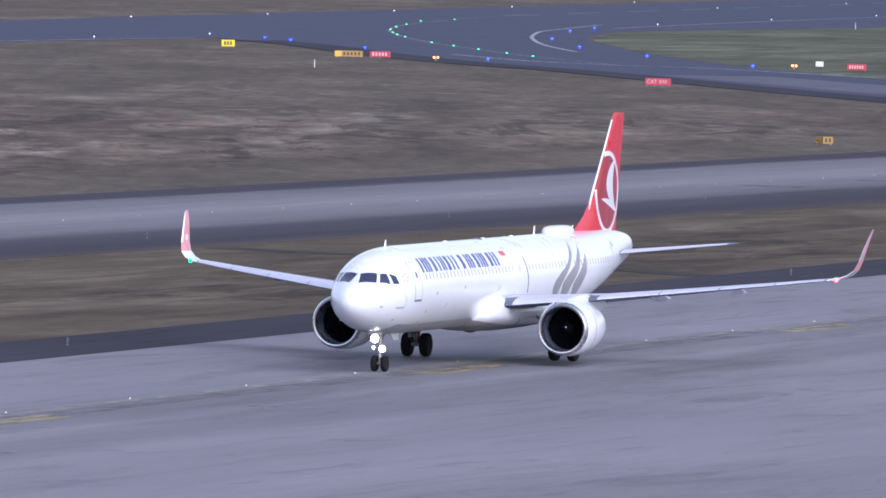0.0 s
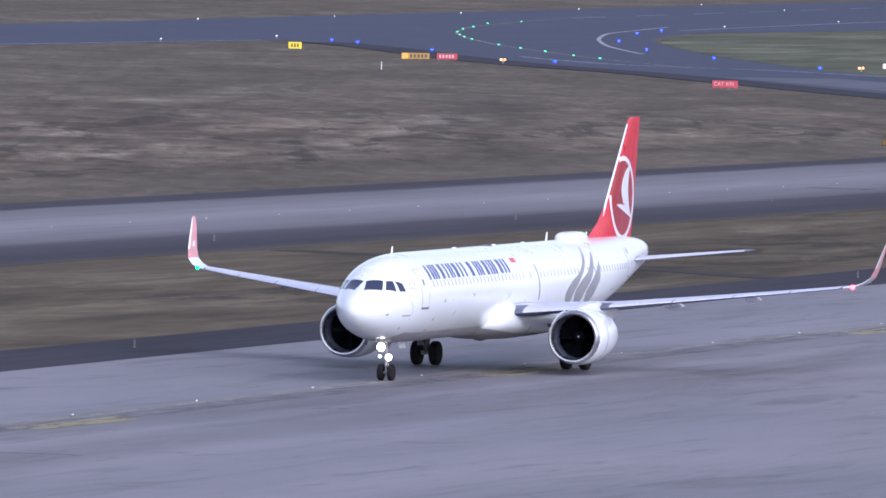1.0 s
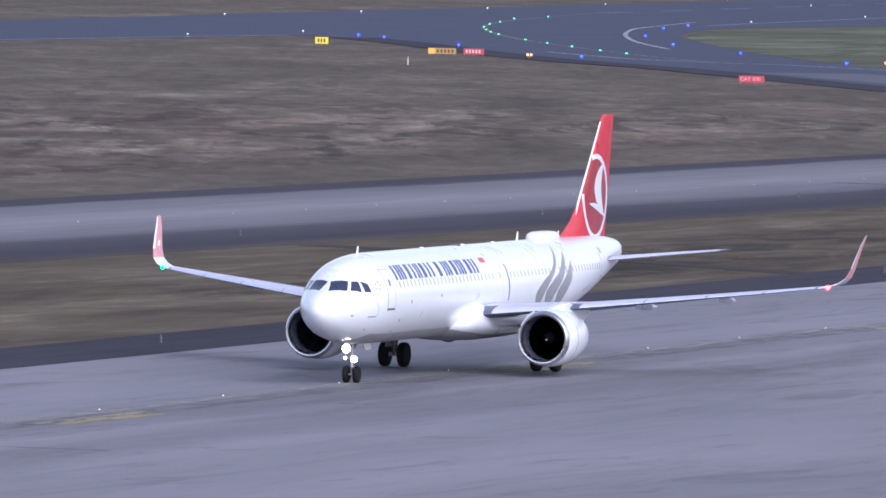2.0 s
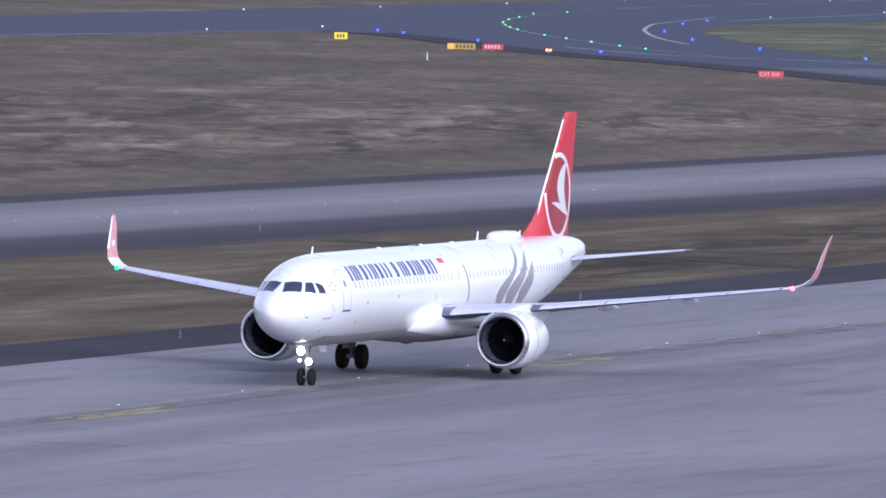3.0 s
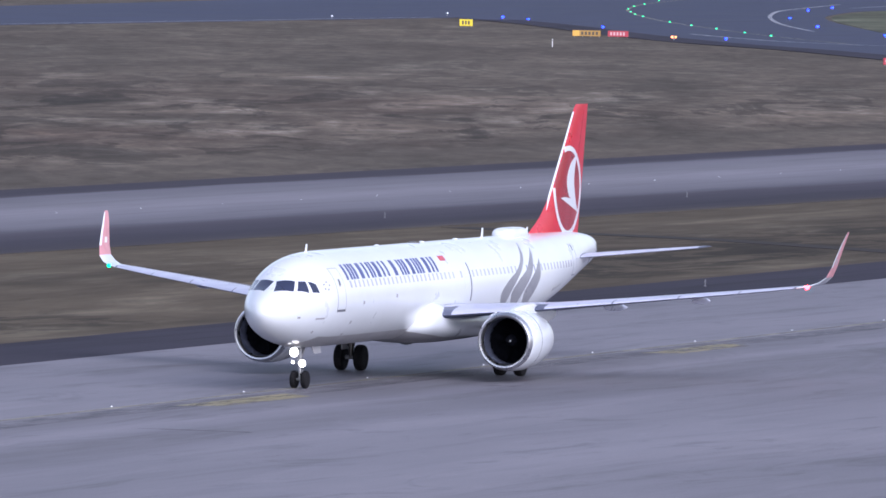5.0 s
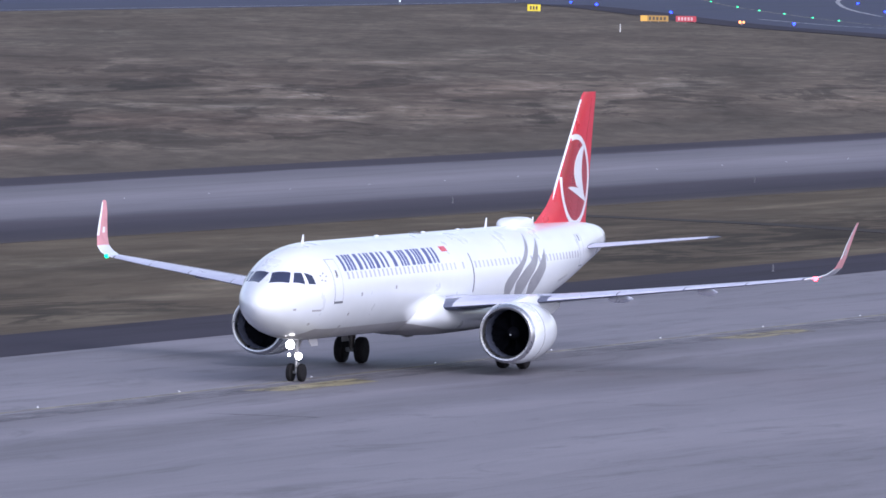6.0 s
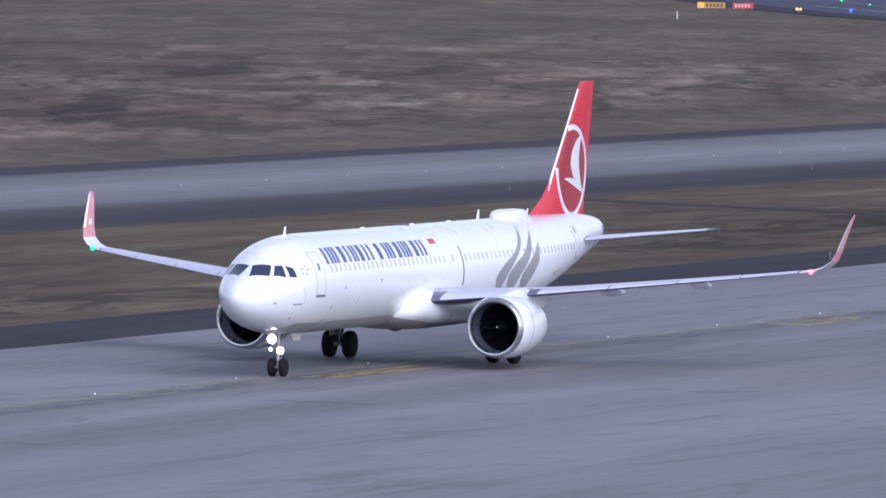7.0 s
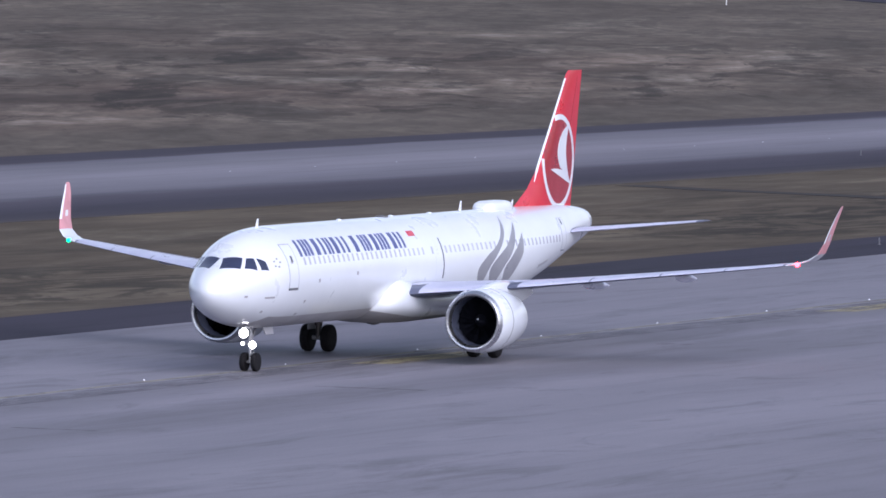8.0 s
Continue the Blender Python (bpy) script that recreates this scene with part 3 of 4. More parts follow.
def edge_lamp(name, label, glow, r, h, group, stem="post"):
    root = thing(name, label, "airfield light", group=group)
    part("base", lathe([(0.0, 0.08), (0.03, 0.08), (0.05, 0.04), (h - 0.12, 0.035), (h - 0.1, 0.07), (h - 0.06, 0.07), (h - 0.06, 0.0), (0.0, 0.0)], "z", 12), stem, root, "short lamp post")
    part("lens", lathe([(h - 0.06, r * 0.9), (h, r), (h + 0.07, r * 0.8), (h + 0.1, r * 0.3), (h + 0.105, 0.0), (h - 0.06, 0.0)], "z", 12), glow, root, "glowing lamp lens")
    return root


def inset_lamp(name, label, glow, r, group, h=0.045):
    root = thing(name, label, "airfield light", group=group)
    part("ring", lathe([(0.0, 0.0), (0.0, r * 1.5), (0.02, r * 1.4), (0.03, r), (0.03, 0.0)], "z", 12), "post", root, "flat metal lamp ring")
    part("lens", lathe([(0.03, r * 0.95), (h * 0.75, r * 0.85), (h, r * 0.4), (h, 0.0), (0.03, 0.0)], "z", 12), glow, root, "small lamp lens")
    return root


def scatter(first, places):
    """The first lamp and its copies, stood on the field."""
    for k, (n, s, z) in enumerate(places):
        m = Matrix.Translation(field(n, s, z))
        if k == 0:
            first.matrix_basis = m
        else:
            copy_thing(first, m)


def build_lamps():
    scatter(inset_lamp("centre_lamp", "small white inset lamp on the centre line", "white_glow", 0.038, "apron centre line lamps"), [(-0.55, 1.85 + 15 * k, 0) for k in range(-4, 14)])
    scatter(inset_lamp("taxiway_lamp", "small pale inset lamp on the taxiway", "white_glow", 0.035, "taxiway centre line lamps"), [(-92.6 + 0.038 * (13.6 * k), 292 + 13.6 * k, 0.0) for k in range(-6, 16)])
    blue = edge_lamp("blue_lamp", "blue edge lamp glowing beside the runway exit", "blue_glow", 0.21, 0.36, "blue edge lamps")
    scatter(blue, [(-430.6, 1219.6, 0), (-418.1, 1198, 0), (-378.4, 1123.3, 0), (-324.8, 1026.8, 0), (-280.8, 1019.8, 0), (-323, 1100, 0), (-362.8, 1187.3, 0), (-452.4, 1470.4, 0), (-439.2, 1414.8, 0), (-401.7, 1290.2, 0)])
    green = inset_lamp("green_lamp", "green inset lamp on the curved exit line", "green_glow", 0.19, "green exit lamps", 0.15)
    scatter(green, [(-469.5, 1397.1, 0.02), (-485, 1445, 0.02), (-497.7, 1487.8, 0), (-517.8, 1554.8, 0), (-526.3, 1601.4, 0), (-454, 1354, 0.02), (-442, 1322, 0.02), (-430, 1291.8, 0.02), (-401.6, 1224, 0.02), (-385, 1187, 0.02), (-369, 1152.8, 0.02), (-351.4, 1115, 0.02), (-338, 1088, 0.02)])
    white = edge_lamp("runway_lamp", "white runway edge lamp", "white_glow", 0.17, 0.4, "runway edge lamps")
    scatter(white, [(-558.3, 1491.9, 0), (-568, 1600, 0), (-584, 1728, 0), (-607.4, 1881.8, 0), (-446.4, 1178.3, 0), (-452, 1250, 0), (-466.6, 1556, 0), (-488, 1706, 0), (-506, 1849, 0), (-640, 2080, 0), (-612, 2180, 0), (-582, 1967, 0)])
    post = edge_lamp("edge_marker", "short pale edge marker on the dark shoulder", "white_marker", 0.045, 0.3, "shoulder edge markers", "white_marker")
    scatter(post, [(-22.3, 65.6 + 61.7 * k, 0) for k in range(-2, 5)] + [(-76.3, 282 + 61.7 * k, 0) for k in range(-1, 3)])
    for x, y in ((22.4, 1495.9), (75.3, 1474.2)):
        root = thing("guard_lamp", "twin amber guard lamps glowing at the runway exit", "airfield light", facing(x, y, 0.0))
        part("stand", tube([(0, 0, -0.05), (0, 0, 0.35)], 0.06, 8), "post", root)
        part("housing", box((-0.5, -0.05, 0.3), (0.5, 0.15, 0.75), 0.04), "lens_dark", root, "dark lamp housing")
        for e in (-0.27, 0.27):
            part("lens", lathe([(-0.1, 0.0), (-0.08, 0.1), (-0.05, 0.17), (0.0, 0.17), (0.0, 0.0)], "y", 14, (e, 0, 0.52)), "amber_glow" if e < 0 else "amber_dim", root, "amber lamp lens")
    for x, y, h in ((3.9, 1413.2, 1.15), (117.7, 2058.8, 1.4)):
        root = thing("marker_post", "slim white marker post in the grass", "post", pose(x, y, -0.05))
        part("shaft", lathe([(0, 0.07), (h * 0.7, 0.065), (h * 0.98, 0.06), (h, 0.03), (h, 0.0), (0, 0.0)], "z", 10), "sign_white", root)
        part("band", lathe([(h * 0.72, 0.07), (h * 0.85, 0.07), (h * 0.85, 0.05), (h * 0.72, 0.05)], "z", 10, (0, 0, 0), True), "post", root, "grey reflective band")



# fuselage stations: aft of the nose, height of the widest line, half width, top, bottom
STATIONS = [
    (0.0, 3.40, 0.00, 3.40, 3.40), (0.12, 3.41, 0.36, 3.74, 3.08), (0.4, 3.45, 0.68, 4.02, 2.80),
    (0.9, 3.52, 1.02, 4.30, 2.52), (1.5, 3.60, 1.29, 4.56, 2.30), (2.2, 3.68, 1.51, 4.98, 2.10),
    (3.0, 3.76, 1.70, 5.42, 1.96), (4.0, 3.82, 1.85, 5.72, 1.84), (5.2, 3.85, 1.94, 5.87, 1.77),
    (6.6, 3.86, 1.975, 5.93, 1.75), 
    (29.0, 3.86, 1.975, 5.93, 1.75), (31.0, 3.88, 1.95, 5.93, 1.86), (33.0, 3.98, 1.86, 5.93, 2.14),
    (35.5, 4.20, 1.66, 5.93, 2.62), (38.0, 4.45, 1.36, 5.92, 3.14), (40.5, 4.70, 1.00, 5.88, 3.70),
    (42.5, 4.88, 0.68, 5.76, 4.12), (43.8, 4.98, 0.45, 5.60, 4.42), (44.4, 5.02, 0.27, 5.40, 4.68),
    (44.55, 5.03, 0.05, 5.10, 4.96)]


def stations(x):
    """The four numbers of the section at x, by a smooth curve through the stations."""
    xs = np.sqrt(np.array([s[0] for s in STATIONS]))
    u = math.sqrt(min(max(x, 0.0), 44.55))
    i = int(min(max(np.searchsorted(xs, u) - 1, 0), len(xs) - 2))
    out = []
    w = (u - xs[i]) / (xs[i + 1] - xs[i])
    for c in range(1, 5):
        y = [s[c] for s in STATIONS]
        d = (y[i + 1] - y[i]) / (xs[i + 1] - xs[i])

        def slope(j):
            if j <= 0 or j >= len(xs) - 1:
                return (y[min(j + 1, len(xs) - 1)] - y[max(j - 1, 0)]) / (xs[min(j + 1, len(xs) - 1)] - xs[max(j - 1, 0)])
            a = (y[j] - y[j - 1]) / (xs[j] - xs[j - 1])
            b = (y[j + 1] - y[j]) / (xs[j + 1] - xs[j])
            return 0.0 if a * b <= 0 else 2 * a * b / (a + b)
        m0, m1, h = slope(i), slope(i + 1), xs[i + 1] - xs[i]
        out.append(y[i] * (2 * w**3 - 3 * w**2 + 1) + h * m0 * (w**3 - 2 * w**2 + w) + y[i + 1] * (3 * w**2 - 2 * w**3) + h * m1 * (w**3 - w**2))
    return out


def skin(x, a, off=0.0):
    """The point of the fuselage's skin at x and the angle a (0: widest line of starboard, 90: top, 180: port)."""
    cz, hw, top, bot = stations(x)
    s, c = math.sin(radians(a)), math.cos(radians(a))
    hh = top - cz if s >= 0 else cz - bot
    return Vector((x, (hw + off) * c, cz + (hh + off) * s))

WHEELS, FANS, BEACONS = [], [], []


def patch(corners, nu=4, nv=4, off=0.006):
    """A thin piece that follows the fuselage's skin between four corners (aft, angle)."""
    bm = bmesh.new()
    (a, b, c, d) = corners
    for o in (off, -0.02):
        g = []
        for i in range(nu + 1):
            row = []
            for j in range(nv + 1):
                u, v = i / nu, j / nv
                x = (1 - u) * ((1 - v) * a[0] + v * b[0]) + u * ((1 - v) * d[0] + v * c[0])
                w = (1 - u) * ((1 - v) * a[1] + v * b[1]) + u * ((1 - v) * d[1] + v * c[1])
                row.append(bm.verts.new(skin(x, w, o)))
            g.append(row)
        for i in range(nu):
            for j in range(nv):
                bm.faces.new((g[i][j], g[i + 1][j], g[i + 1][j + 1], g[i][j + 1]))
        if o == off:
            first = g
    n, m = nu, nv
    rim = [(i, 0) for i in range(n)] + [(n, j) for j in range(m)] + [(i, m) for i in range(n, 0, -1)] + [(0, j) for j in range(m, 0, -1)]
    for (i, j), (k, l) in zip(rim, rim[1:] + rim[:1]):
        bm.faces.new((first[i][j], first[k][l], g[k][l], g[i][j]))
    return bm


def mirror(corners):
    return [(x, 180 - a) for x, a in corners]


TOE = math.tan(radians(4.5))


def foil(y, x, chord, z, thick, cant=0.0, n=12):
    """A wing section: a ring of points; cant leans it upright (degrees), outboard being +y."""
    up = []
    for k in range(n + 1):
        u = 0.5 * (1 - math.cos(math.pi * k / n))
        t = 5 * thick * (0.2969 * math.sqrt(u) - 0.126 * u - 0.3516 * u * u + 0.2843 * u**3 - 0.1015 * u**4)
        up.append((u, t))
    ring = [(u, 0.62 * t + 0.02 * (1 - (2 * u - 1) ** 2)) for u, t in up] + [(u, -0.55 * t + 0.02 * (1 - (2 * u - 1) ** 2)) for u, t in reversed(up[1:-1])]
    c, s = math.cos(radians(cant)), math.sin(radians(cant))
    return [Vector((x + u * chord, y - t * chord * s - TOE * u * chord * s * s, z + t * chord * c)) for u, t in ring]


def flip(rings, side):
    return rings if side > 0 else [[Vector((p.x, -p.y, p.z)) for p in r] for r in rings]


WING = [  # out from the middle, leading edge, chord, height, thickness
    (1.0, 16.05, 7.6, 2.74, 0.15), (2.0, 16.6, 6.95, 2.80, 0.15), (3.4, 17.40, 6.05, 2.92, 0.145), (6.4, 19.06, 4.42, 3.16, 0.125),
    (9.0, 20.52, 3.72, 3.42, 0.115), (12.0, 22.20, 2.95, 3.73, 0.11), (14.6, 23.66, 2.25, 4.0, 0.11), (16.3, 24.62, 1.78, 4.2, 0.105)]
SHARKLET = [  # the same, with the lean
    (16.3, 24.62, 1.78, 4.20, 0.105, 4), (16.75, 24.95, 1.62, 4.27, 0.10, 16), (17.12, 25.22, 1.46, 4.42, 0.095, 38), (17.42, 25.52, 1.26, 4.68, 0.09, 64),
    (17.57, 25.88, 1.06, 5.12, 0.09, 78), (17.67, 26.32, 0.86, 5.70, 0.085, 82), (17.77, 26.80, 0.64, 6.24, 0.08, 83), (17.85, 27.13, 0.42, 6.60, 0.08, 84), (17.87, 27.24, 0.28, 6.68, 0.08, 84)]


def wing_at(y):
    for a, b in zip(WING, WING[1:]):
        if y <= b[0]:
            w = (y - a[0]) / (b[0] - a[0])
            return [a[i] + w * (b[i] - a[i]) for i in range(5)]
    return WING[-1]


def build_wing(root, side):
    s = [foil(y, x, c, z, t) for y, x, c, z, t in WING]
    w = part("wing", loft(flip(s, side)), "wing", root, "light grey swept wing, its shaded underside painted dark")
    # a paler sheet on top puts the sky's light into the colour
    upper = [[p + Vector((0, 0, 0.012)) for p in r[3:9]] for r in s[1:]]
    part("skylit_skin", loft(flip(upper, side), False, False), "slat", w, "upper skin of the wing, painted paler for sky light")
    # bright leading edge slats, top half only: dark wing colour below stands for shade
    for y0, y1 in ((2.7, 5.1), (6.35, 9.0), (9.06, 11.6), (11.66, 14.0), (14.06, 16.2)):
        rings = []
        for y in (y0, y1):
            yy, x, c, z, t = wing_at(y)
            full = foil(yy, x, c, z, t)
            top = full[:5]
            pts = [Vector((p.x - 0.012, p.y, z + (p.z - z) * 1.03 + 0.003)) for p in top]
            rings.append(pts)
        part("slat", loft(flip(rings, side)), "slat", w, "pale grey leading edge slat")
    # flaps and aileron, told apart by their gaps
    for nm, y0, y1 in (("flap", 2.3, 6.2), ("flap", 6.3, 12.6), ("aileron", 12.72, 15.8)):
        rings = []
        for k in range(5):
            y = y0 + (y1 - y0) * k / 4
            yy, x, c, z, t = wing_at(y)
            zc = z + 0.02 * c
            rings.append([Vector((x + 0.74 * c, yy, zc + 0.035 * c * 0.9)), Vector((x + 1.004 * c, yy, z + 0.004)), Vector((x + 1.004 * c, yy, z - 0.008)), Vector((x + 0.74 * c, yy, zc - 0.032 * c))])
        part(nm, loft(flip(rings, side)), "belly", w)
    for y, ln in ((8.25, 3.4), (11.85, 2.7)):
        yy, x, c, z, t = wing_at(y)
        x0 = x + 0.42 * c
        rings = []
        for k in range(11):
            u = k / 10
            r = 0.15 * (math.sin(math.pi * min(u * 1.02 + 0.02, 1)) ** 0.6) + 0.01
            rings.append([Vector((x0 + u * ln, yy + 0.62 * r * math.cos(q), z - 0.13 - 0.12 * u + 1.15 * r * math.sin(q))) for q in [2 * math.pi * j / 12 for j in range(12)]])
        part("flap_fairing", loft(flip(rings, side)), "slat", w, "canoe-shaped flap track fairing")
    sh = [foil(*q) for q in SHARKLET]
    k = part("sharklet", loft(flip(sh[:4], side)), "white", root, "white curved wing tip")
    part("winglet_tip", loft(flip(sh[3:], side)), "pale_red", k, "upturned wing tip in faded red")
    # white leading edge, and a plain pale badge on both faces
    edge = []
    for q in SHARKLET[4:8]:
        full = foil(*q)
        mid = (full[3] + full[-3]) / 2
        edge.append([mid + (p - mid) * 1.06 + Vector((-0.008, 0, 0)) for p in full[-3:] + full[:4]])
    part("tip_edge", loft(flip(edge, side)), "white", k, "white leading edge of the wing tip")
    for face in (0, 1):
        rows = []
        for w in (0.2, 0.42, 0.64):
            q = [a + w * (b - a) for a, b in zip(SHARKLET[4], SHARKLET[5])]
            full = foil(*q)
            pick = full[5:8] if face == 0 else full[-5:-8:-1]
            out = Vector((0, -0.012 if face == 0 else 0.012, 0))
            rows.append([p + out for p in pick])
        part("badge", loft(flip(rows, side), False, False), "white", k, "pale plain badge")
    col = "green_glow" if side > 0 else "red_glow"
    part("navigation_light", lathe([(-0.12, 0.0), (-0.09, 0.07), (0, 0.10), (0.12, 0.08), (0.2, 0.0)], "x", 12, (24.93, side * 16.72, 4.25)), col, root, "glowing green navigation light" if side > 0 else "glowing red navigation light")


EX, EY, EZ = 15.4, 5.75, 1.84


def build_engine(root, side):
    y = side * EY
    at = (EX, y, EZ)
    outer = [(0.02, 1.17), (0.10, 1.235), (0.35, 1.30), (0.9, 1.345), (1.6, 1.35), (2.4, 1.30), (3.1, 1.20), (3.7, 1.07), (3.72, 1.03), (3.2, 1.10)]
    n = part("nacelle", lathe([*outer, (2.0, 1.12), (0.4, 1.14)], "x", 48, at, True), "white", root, "white engine nacelle")
    part("inlet_lip", lathe([(0.22, 1.285), (0.06, 1.225), (-0.015, 1.165), (0.0, 1.10), (0.07, 1.055), (0.26, 1.025), (0.26, 1.13)], "x", 48, at, True), "lip", n, "polished metal inlet lip")
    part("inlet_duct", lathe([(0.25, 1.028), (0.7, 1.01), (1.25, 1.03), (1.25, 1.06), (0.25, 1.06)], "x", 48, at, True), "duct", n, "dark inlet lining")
    # near-black disc closes the duct behind the fan, for its dark depth
    part("dark_backing", lathe([(1.32, 0.0), (1.32, 1.06), (1.36, 1.06), (1.36, 0.0)], "x", 32, at), "fan", n)
    bl = part("fan", lathe([(-0.5, 0.0), (-0.42, 0.07), (-0.2, 0.19), (0.0, 0.29), (0.1, 0.31), (0.12, 0.0)], "x", 24), "fan", root, "engine fan with cone spinner, blackened for the inlet's shade", Matrix.Translation((EX + 1.05, y, EZ)))
    bm = bmesh.new()
    g = []
    for i in range(6):
        r = 0.28 + 0.72 * i / 5
        tw = radians(25 + 38 * i / 5)
        row = []
        for e in (-1, 1):
            c = 0.16 + 0.06 * i / 5
            dx, dt = e * c * math.cos(tw), e * c * math.sin(tw) / r + 0.1 * (i / 5) ** 2
            row.append(bm.verts.new((dx * 0.7, r * math.cos(dt), r * math.sin(dt))))
        g.append(row)
    for a, b in zip(g, g[1:]):
        bm.faces.new((a[0], a[1], b[1], b[0]))
    bmesh.ops.solidify(bm, geom=bm.faces[:], thickness=0.012)
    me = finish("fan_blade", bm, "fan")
    for k in range(20):
        ob = new("fan_blade", me)
        ob.parent = bl
        ob.matrix_basis = Matrix.Rotation(2 * math.pi * k / 20, 4, "X")
    part("spinner_mark", box((-0.45, -0.035, 0.05), (-0.36, 0.035, 0.10), 0.012), "white", bl, "white swirl mark on the spinner")
    FANS.append(bl)
    part("exhaust_nozzle", lathe([(3.0, 0.75), (3.6, 0.72), (4.4, 0.60), (4.9, 0.48), (4.9, 0.42), (3.2, 0.5)], "x", 32, at, True), "core", n, "heat-stained exhaust nozzle")
    part("exhaust_plug", lathe([(4.2, 0.0), (4.2, 0.34), (4.9, 0.28), (5.5, 0.08), (5.6, 0.0)], "x", 24, at), "core", n)
    # pylon from the nacelle to the wing
    rings = []
    for x, z0, z1, w in ((15.9, 3.02, 3.12, 0.05), (16.6, 2.95, 3.26, 0.17), (17.6, 2.85, 3.42, 0.22), (18.7, 2.7, 3.45, 0.24), (19.8, 2.4, 3.35, 0.22), (21.2, 2.45, 3.1, 0.14), (22.4, 2.75, 2.95, 0.04)):
        rings.append([Vector((x, y + w * c, 0.5 * (z0 + z1) + 0.5 * (z1 - z0) * s)) for c, s in ((1, 0), (0.8, 0.8), (0, 1), (-0.8, 0.8), (-1, 0), (-0.8, -0.8), (0, -1), (0.8, -0.8))])
    part("pylon", loft(rings), "white", root, "white engine pylon")
    # strake on the inner shoulder, cowl seam
    bm = box((16.2, y - side * 1.02 - 0.02, EZ + 0.82), (17.3, y - side * 1.02 + 0.02, EZ + 1.22))
    for v in bm.verts:
        if v.co.x < 16.5 and v.co.z > EZ + 1.0:
            v.co.x, v.co.z = 16.6, EZ + 1.1
    part("strake", bm, "white", n)
    part("cowl_seam", lathe([(1.30, 1.352), (1.335, 1.353), (1.335, 1.34), (1.30, 1.34)], "x", 48, at, True), "seam", n)


def wheel(root, name, x, y, r, w, label):
    t = part(name, lathe([(-w * 0.5, r * 0.55), (-w * 0.5, r * 0.80), (-w * 0.42, r * 0.94), (-w * 0.22, r), (-w * 0.06, r * 1.0), (-w * 0.05, r * 0.985), (w * 0.05, r * 0.985), (w * 0.06, r * 1.0), (w * 0.22, r), (w * 0.42, r * 0.94), (w * 0.5, r * 0.80), (w * 0.5, r * 0.55)], "y", 32), "tyre", root, label, Matrix.Translation((x, y, r)))
    part("rim", lathe([(-w * 0.42, 0.0), (-w * 0.44, r * 0.3), (-w * 0.36, r * 0.38), (-w * 0.4, r * 0.52), (-w * 0.48, r * 0.58), (w * 0.48, r * 0.58), (w * 0.4, r * 0.52), (w * 0.36, r * 0.38), (w * 0.44, r * 0.3), (w * 0.42, 0.0)], "y", 24), "rim", t, "grey alloy wheel rim")
    bm = bmesh.new()
    for k in range(6):
        q = math.pi * k / 3
        for e in (-1, 1):
            box((r * 0.45 * math.cos(q) - 0.03, e * w * 0.41 - 0.015, r * 0.45 * math.sin(q) - 0.03), (r * 0.45 * math.cos(q) + 0.03, e * w * 0.41 + 0.015, r * 0.45 * math.sin(q) + 0.03), 0, bm)
    part("wheel_nut", bm, "strut", t, "wheel bolts")
    WHEELS.append((t, r))


